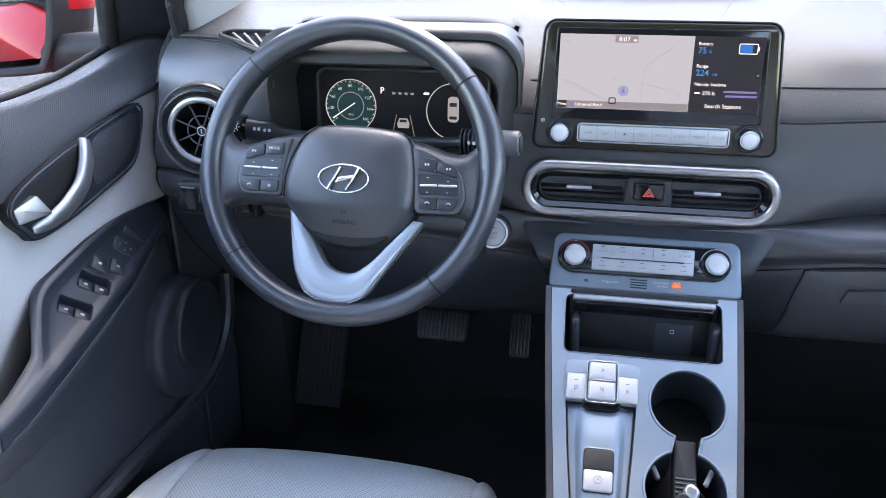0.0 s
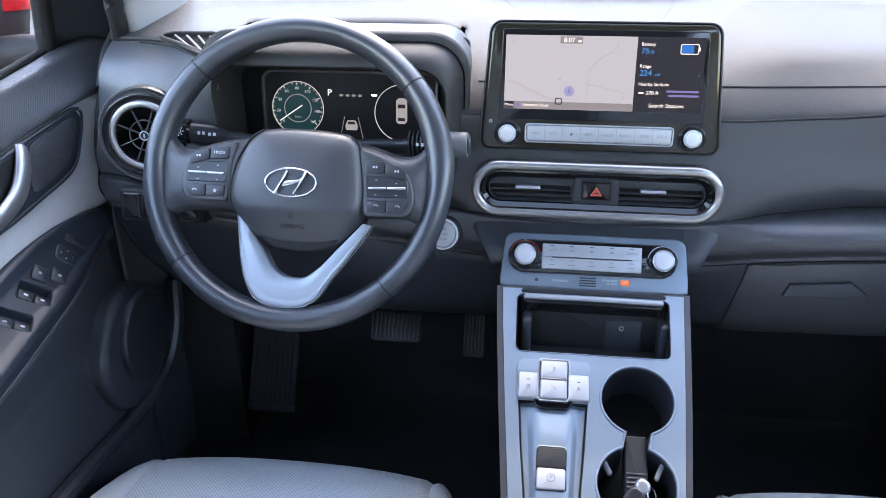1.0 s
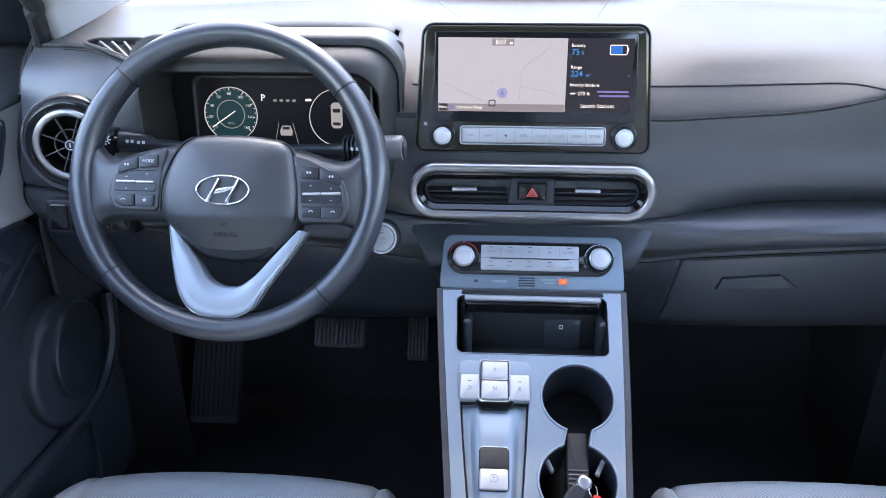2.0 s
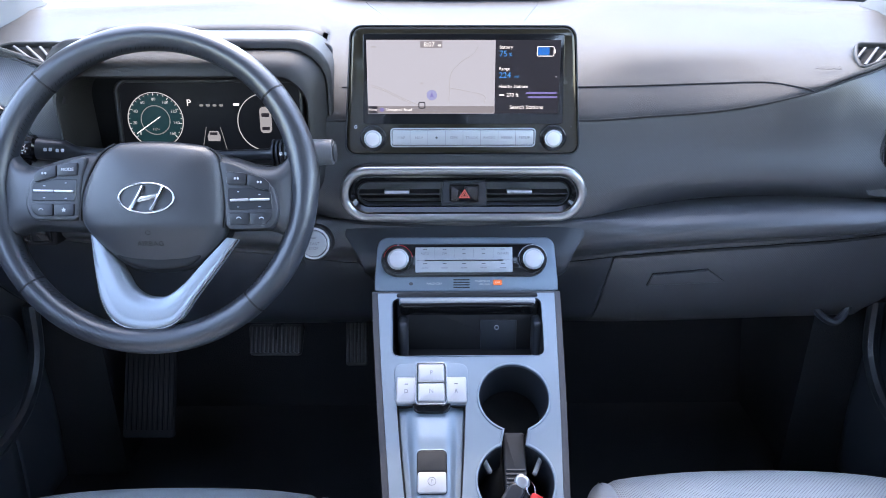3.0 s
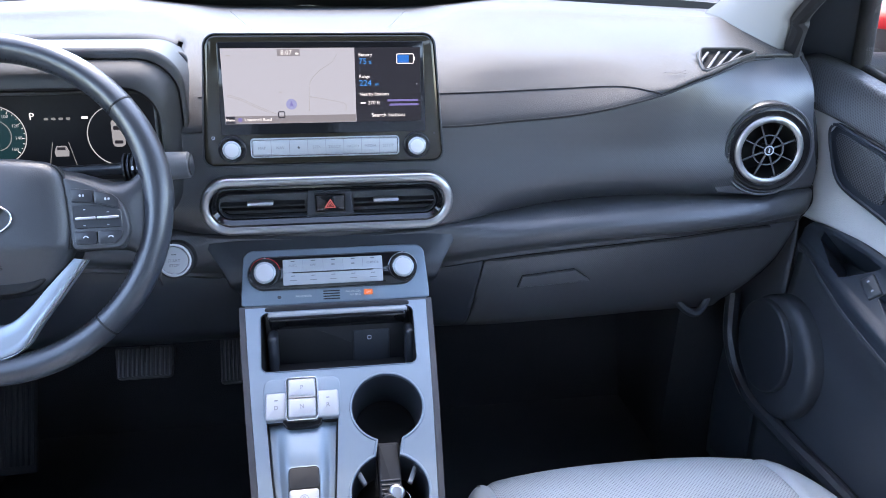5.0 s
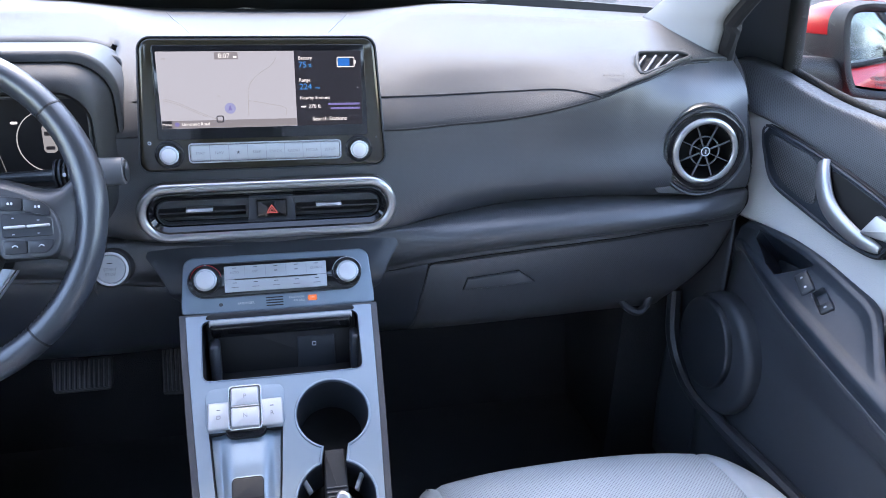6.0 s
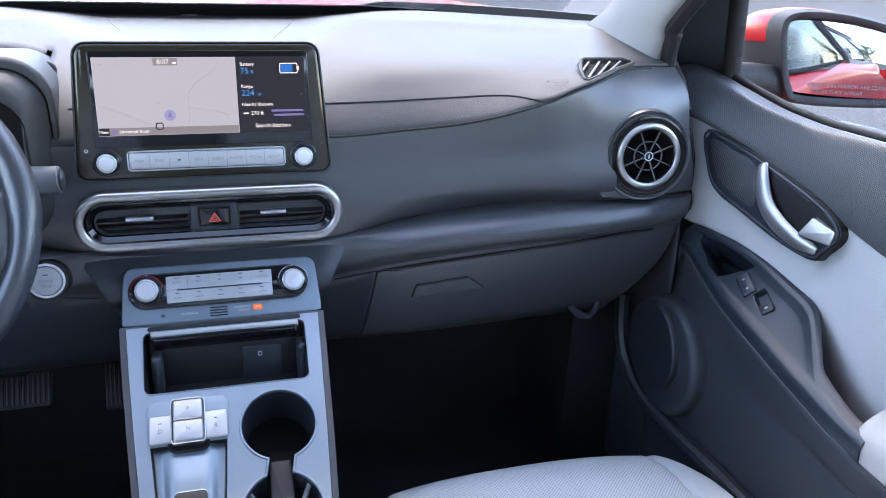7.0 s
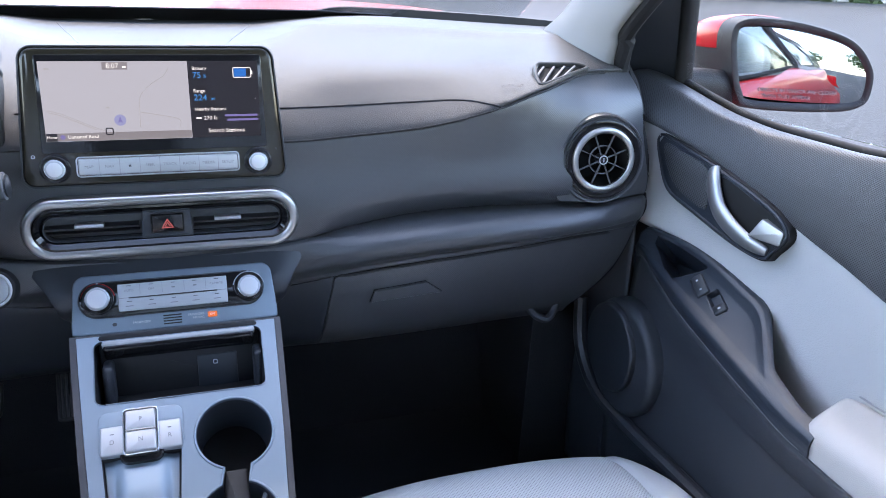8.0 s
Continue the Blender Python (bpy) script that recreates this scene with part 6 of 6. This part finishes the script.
bm = bmesh.new()
foot, head = [], []
for k in range(121):
    x = -.66 + 1.32 * k / 120
    f = min(1, max(0, (.312 - abs(x)) / .022))
    foot.append(on_glass(x, .600 - .035 * min(1, (abs(x) / .7) ** 2)))
    head.append(on_glass(x, .530 + .004 * (1 - f) + .055 * max(0, (abs(x) - .30) / .36) ** 1.5))
bridge(bm, [foot, head, [p + Vector((0, .001, .002)) for p in head], [p + Vector((0, .001, .002)) for p in foot], foot], closed=False)
tagged(part("windscreen_border", bm, FRIT, None, smooth=False), "black printed border of the windscreen", "window", "", "structure")

# ---- outside ----
bm = bmesh.new()
bmesh.ops.create_grid(bm, x_segments=2, y_segments=2, size=900)
tagged(part("ground", bm, ASPHALT, None), "worn grey asphalt of a car park", "ground", "", "structure")
bonnet = thing("bonnet", (0, 1.1, 1.0), "glossy red car bonnet", "bonnet")
bm = bmesh.new()
rows = []
for y, z, w in ((.80, 1.115, .74), (.84, 1.140, .76), (1.1, 1.148, .80), (1.4, 1.145, .80), (1.65, 1.08, .74), (1.78, .8, .72)):
    rows.append([Vector((w * t, y - .10 * t * t, z - .03 * t ** 4)) for t in [k / 10 - 1 for k in range(21)]])
sheet(bm, rows, 21, 4)
solid(part("skin", bm, RED, bonnet), .004)
cowl = thing("cowl_panel", (0, .7, 1.1), "black plastic cowl under the windscreen", "cowl")
bm = bmesh.new()
rows = []
for y, z in ((.62, 1.10), (.66, 1.128), (.72, 1.126), (.80, 1.10)):
    rows.append([Vector((.72 * t, y - .13 * t * t, z)) for t in [k / 10 - 1 for k in range(21)]])
sheet(bm, rows, 21, 3)
solid(part("panel", bm, HARD, cowl), .003)
wp = thing("wiper", (0, .74, 1.13), "black windscreen wiper arm at rest", "wiper")
part("arm", tube(bmesh.new(), spline([Vector((-.42, .70, 1.130)), Vector((-.20, .715, 1.139)), Vector((.06, .72, 1.141))], 16), .006, 8), BLACK, wp)


def side_mirror(sx, label):
    s = thing("side_mirror", (sx * .95, .15, 1.05), label, "mirror", group="door mirrors")
    m = axes((sx * .985, .105, 1.112), (1, -sx * .42, 0), (0, .06, 1))
    o = [[p.x * sx, p.y] for p in spline([(-.126, .006), (-.130, .050), (-.116, .069), (-.077, .074), (-.011, .067), (.062, .045), (.099, .006), (.106, -.031), (.094, -.060), (.041, -.071), (-.083, -.070), (-.110, -.050)], 72, True)]
    if sx < 0:
        o = o[::-1]
    bm = bmesh.new()
    loops = []
    lean = lambda h: -sx * .42 * max(0, -h - .01)
    for d, h in ((-.014, .0), (-.009, .006), (-.003, .005), (0, -.004), (.001, -.04), (-.002, -.080), (-.010, -.110), (-.026, -.130), (-.05, -.138)):
        loops.append(local(m, [[p[0] + lean(h), p[1]] for p in (grown(o, d) if d > -.04 else [[p[0] * .5, p[1] * .4] for p in o])], h))
    bridge(bm, loops, cap1=True)
    part("housing", bm, BLACK, s, "black mirror housing", sharp=60)
    bm = bmesh.new()
    loops = []
    for d, h in ((.0012, -.030), (.0030, -.041), (.0000, -.081), (-.008, -.111), (-.024, -.132), (-.05, -.140)):
        pth = grown(o, d) if d > -.04 else [[p[0] * .5, p[1] * .4] for p in o]
        loops.append([m @ Vector((p[0] + lean(h), max(p[1], .022) + .0005, h)) for p in pth])
    bridge(bm, loops, cap1=True)
    part("cap", bm, RED, s, "glossy red mirror cap", sharp=60)
    gm = axes((sx * .985, .105, 1.112), (1, -sx * (.505 if sx > 0 else .50), 0), (0, .042 if sx > 0 else -.10, 1))
    bm = bmesh.new()
    inner = grown(o, -.0135)
    c = Vector((sum(p[0] for p in inner) / len(inner), sum(p[1] for p in inner) / len(inner)))
    loops = []
    for f in (1, .85, .7, .55, .4, .25, .1):
        loops.append([gm @ Vector((c.x + (p[0] - c.x) * f, c.y + (p[1] - c.y) * f, -.004 + .0040 * (1 - f * f))) for p in inner])
    bridge(bm, loops, cap1=True)
    gl = part("mirror_glass", bm, MIRROR, s, "convex mirror glass", sharp=80)
    if sx > 0:
        lettering("OBJECTS IN MIRROR ARE CLOSER", .0082, T(gm, -.010, -.040, .0012), FAINT, gl)
        lettering("THAN THEY APPEAR", .0082, T(gm, -.026, -.050, .0008), FAINT, gl)
    part("foot", tube(bmesh.new(), spline([Vector((sx * .755, .150, 1.078)), Vector((sx * .82, .165, 1.078)), Vector((sx * .90, .175, 1.065))], 8), [.026, .026, .026, .026, .027, .028, .03, .03], 14, .8, (0, 1, 0)), BLACK, s)
    return s


side_mirror(-1, "red and black door mirror reflecting the car")
side_mirror(1, "red and black door mirror with warning text")


# ---- rear body, seen in the mirrors ----
def rear_body(sx):
    b = thing("rear_body_side", (sx * .85, -1.7, .35), "glossy red rear body side with dark windows", "car body", group="rear body sides")
    bm = bmesh.new()
    rows = []
    for x, z in ((.744, 1.066), (.770, 1.056), (.830, 1.005), (.860, .87), (.855, .72), (.873, .62), (.840, .44), (.78, .35)):
        rows.append([Vector((sx * (x - .10 * (i / 11) ** 3), -1.07 - 1.6 * i / 11, z + .08 * (i / 11) ** 2)) for i in range(12)])
    sheet(bm, rows, 12, 4)
    part("skin", bm, RED, b, sharp=60)
    for y0, y1 in ((-1.16, -1.72), (-1.80, -2.25)):
        pts = [Vector((sx * .752, y0, 1.10)), Vector((sx * .745, y1, 1.13)), Vector((sx * .655, y1 + .05, 1.44)), Vector((sx * .655, y0, 1.47))]
        bm = bmesh.new()
        bridge(bm, [pts, [p + Vector((sx * .004, 0, 0)) for p in pts]], cap0=True, cap1=True)
        part("window", bm, TINT, b, "dark tinted window", smooth=False)
    part("tail_lamp", block(bmesh.new(), axes((sx * .80, -2.60, .92), (1, 0, 0), (0, 0, 1)), -.06, .06, -.10, .10, -.04, .02, .02), RED, b)
    return b


for sx in (-1, 1):
    rear_body(sx)


def parked_car(at, turn, paint, label):
    c = thing("parked_car", at, label, "car")
    m = Matrix.Translation(at) @ Matrix.Rotation(radians(turn), 4, "Z")
    prof = [(-2.2, .35, .55), (-2.25, .7, .8), (-2.1, 1.0, .85), (-1.2, 1.08, .87), (.9, 1.05, .88), (1.9, .95, .84), (2.25, .75, .75), (2.25, .4, .6)]
    bm = bmesh.new()
    rows = []
    for y, z, w in prof:
        rows.append([m @ Vector((w * t, y, .30 + (z - .30) * (1 - abs(t) ** 6 * .6))) for t in [k / 8 - 1 for k in range(17)]])
    sheet(bm, rows, 17, 4)
    solid(part("body", bm, paint, c, sharp=60), .02)
    bm = bmesh.new()
    for sx in (-1, 1):
        side = [m @ Vector((sx * .86, y, z)) for y, z in ((-2.2, .35), (2.2, .35), (2.2, .75), (1.9, .92), (-1.2, 1.05), (-2.1, .98))]
        bridge(bm, [side, [p + m.to_3x3() @ Vector((sx * .02, 0, 0)) for p in side]], cap0=True, cap1=True)
    part("flank", bm, paint, c)
    bm = bmesh.new()
    rows = [[m @ Vector((w * t, y, z - .05 * t * t)) for t in [k / 6 - 1 for k in range(13)]] for y, z, w in ((-2.0, 1.02, .80), (-1.7, 1.50, .62), (-.9, 1.60, .64), (.1, 1.56, .64), (.95, 1.06, .80))]
    sheet(bm, rows, 13, 4)
    part("cabin", bm, TINT, c, "dark glass cabin", sharp=60)
    part("roof", slab(bmesh.new(), m @ Matrix.Translation((0, -.7, 1.56)), rrect(-.58, .58, -.8, .75, .2), 0, .05, .03), paint, c)
    for sx in (-1, 1):
        for y in (-1.35, 1.4):
            w = m @ Matrix.Translation((sx * .80, y, .33)) @ Matrix.Rotation(radians(90 * sx), 4, "Y")
            ty = part("wheel", slab(bmesh.new(), w, circle(.33, 32), -.10, .10, .03), RUBBER, c)
            part("rim", slab(bmesh.new(), w, circle(.22, 24), .09, .105, .01), BRIGHT, ty)
        part("lamp", slab(bmesh.new(), m @ axes((sx * .62, 2.20, .78), (1, 0, 0), (0, 0, 1)) , rrect(-.16, .16, -.07, .07, .04), -.05, .02, .01), CHROME, c)
    return c


parked_car((4.1, -9.0, 0), 4, WHITE, "white parked car on the asphalt behind")


def tree(at, h, seed):
    rnd = random.Random(seed)
    t = thing("tree", at, "green leafy tree at the edge of the car park", "tree", group="trees round the car park")
    a = Vector(at)
    bm = bmesh.new()
    tube(bm, [a, a + Vector((.1, 0, h * .35)), a + Vector((0, .1, h * .75))], [.22, .16, .06], 8)
    for k in range(6):
        b = a + Vector((0, 0, h * (.35 + .07 * k)))
        w = rnd.uniform(0, 6.28)
        tube(bm, [b, b + Vector((math.cos(w), math.sin(w), .8)) * h * .16], [.07, .02], 6)
    part("trunk", bm, BARK, t)
    bm = bmesh.new()
    for k in range(1600):
        w, u = rnd.uniform(0, 6.28), rnd.uniform(-1, 1)
        r = rnd.uniform(.35, 1) ** .5 * h * .30 * (1 + .25 * math.sin(3 * w + seed) * math.cos(2 * u))
        c = a + Vector((r * math.cos(w) * (1 - u * u) ** .5, r * math.sin(w) * (1 - u * u) ** .5, h * .66 + r * 1.1 * u))
        d = [Vector((rnd.uniform(-1, 1), rnd.uniform(-1, 1), rnd.uniform(-1, 1))) * h * .035 for _ in range(3)]
        bm.faces.new([bm.verts.new(c + q) for q in d])
    part("crown", bm, LEAF, t, smooth=False)
    return t


for i, (x, y, h) in enumerate(((2.5, -34, 6.5), (8.5, -36, 7.5), (-4, -35, 6), (15, -33, 7), (-11, -36, 7.5))):
    tree((x, y, 0), h, i)
# unseen trees ahead, added so the bonnet reflects them and not bright sky
rnd = random.Random(9)
bm = bmesh.new()
for k in range(6500):
    az, r = radians(rnd.uniform(2, 52)), rnd.uniform(60, 64)
    c = Vector((r * math.sin(az), r * math.cos(az), rnd.uniform(0, 1) ** .8 * (15 + 2.2 * math.sin(az * 23) + 1.2 * math.sin(az * 61))))
    bm.faces.new([bm.verts.new(c + Vector((rnd.uniform(-1, 1), rnd.uniform(-1, 1), rnd.uniform(-1, 1))) * 1.2) for _ in range(3)])
tagged(part("unseen_tree_line", bm, LEAF, None, smooth=False), "unseen far line of green trees, added for the bonnet to reflect", "trees", "", "stuff")
lp = thing("street_lamp", (4.6, -16, 0), "tall grey car park lamp post", "street lamp")
part("post", tube(bmesh.new(), [Vector((4.6, -16, 0)), Vector((4.6, -16, 6.5))], [.09, .06], 10), HARD, lp)
part("head", block(bmesh.new(), Matrix.Translation((4.25, -16, 6.5)), -.45, .2, -.15, .15, 0, .1, .03), HARD, lp)
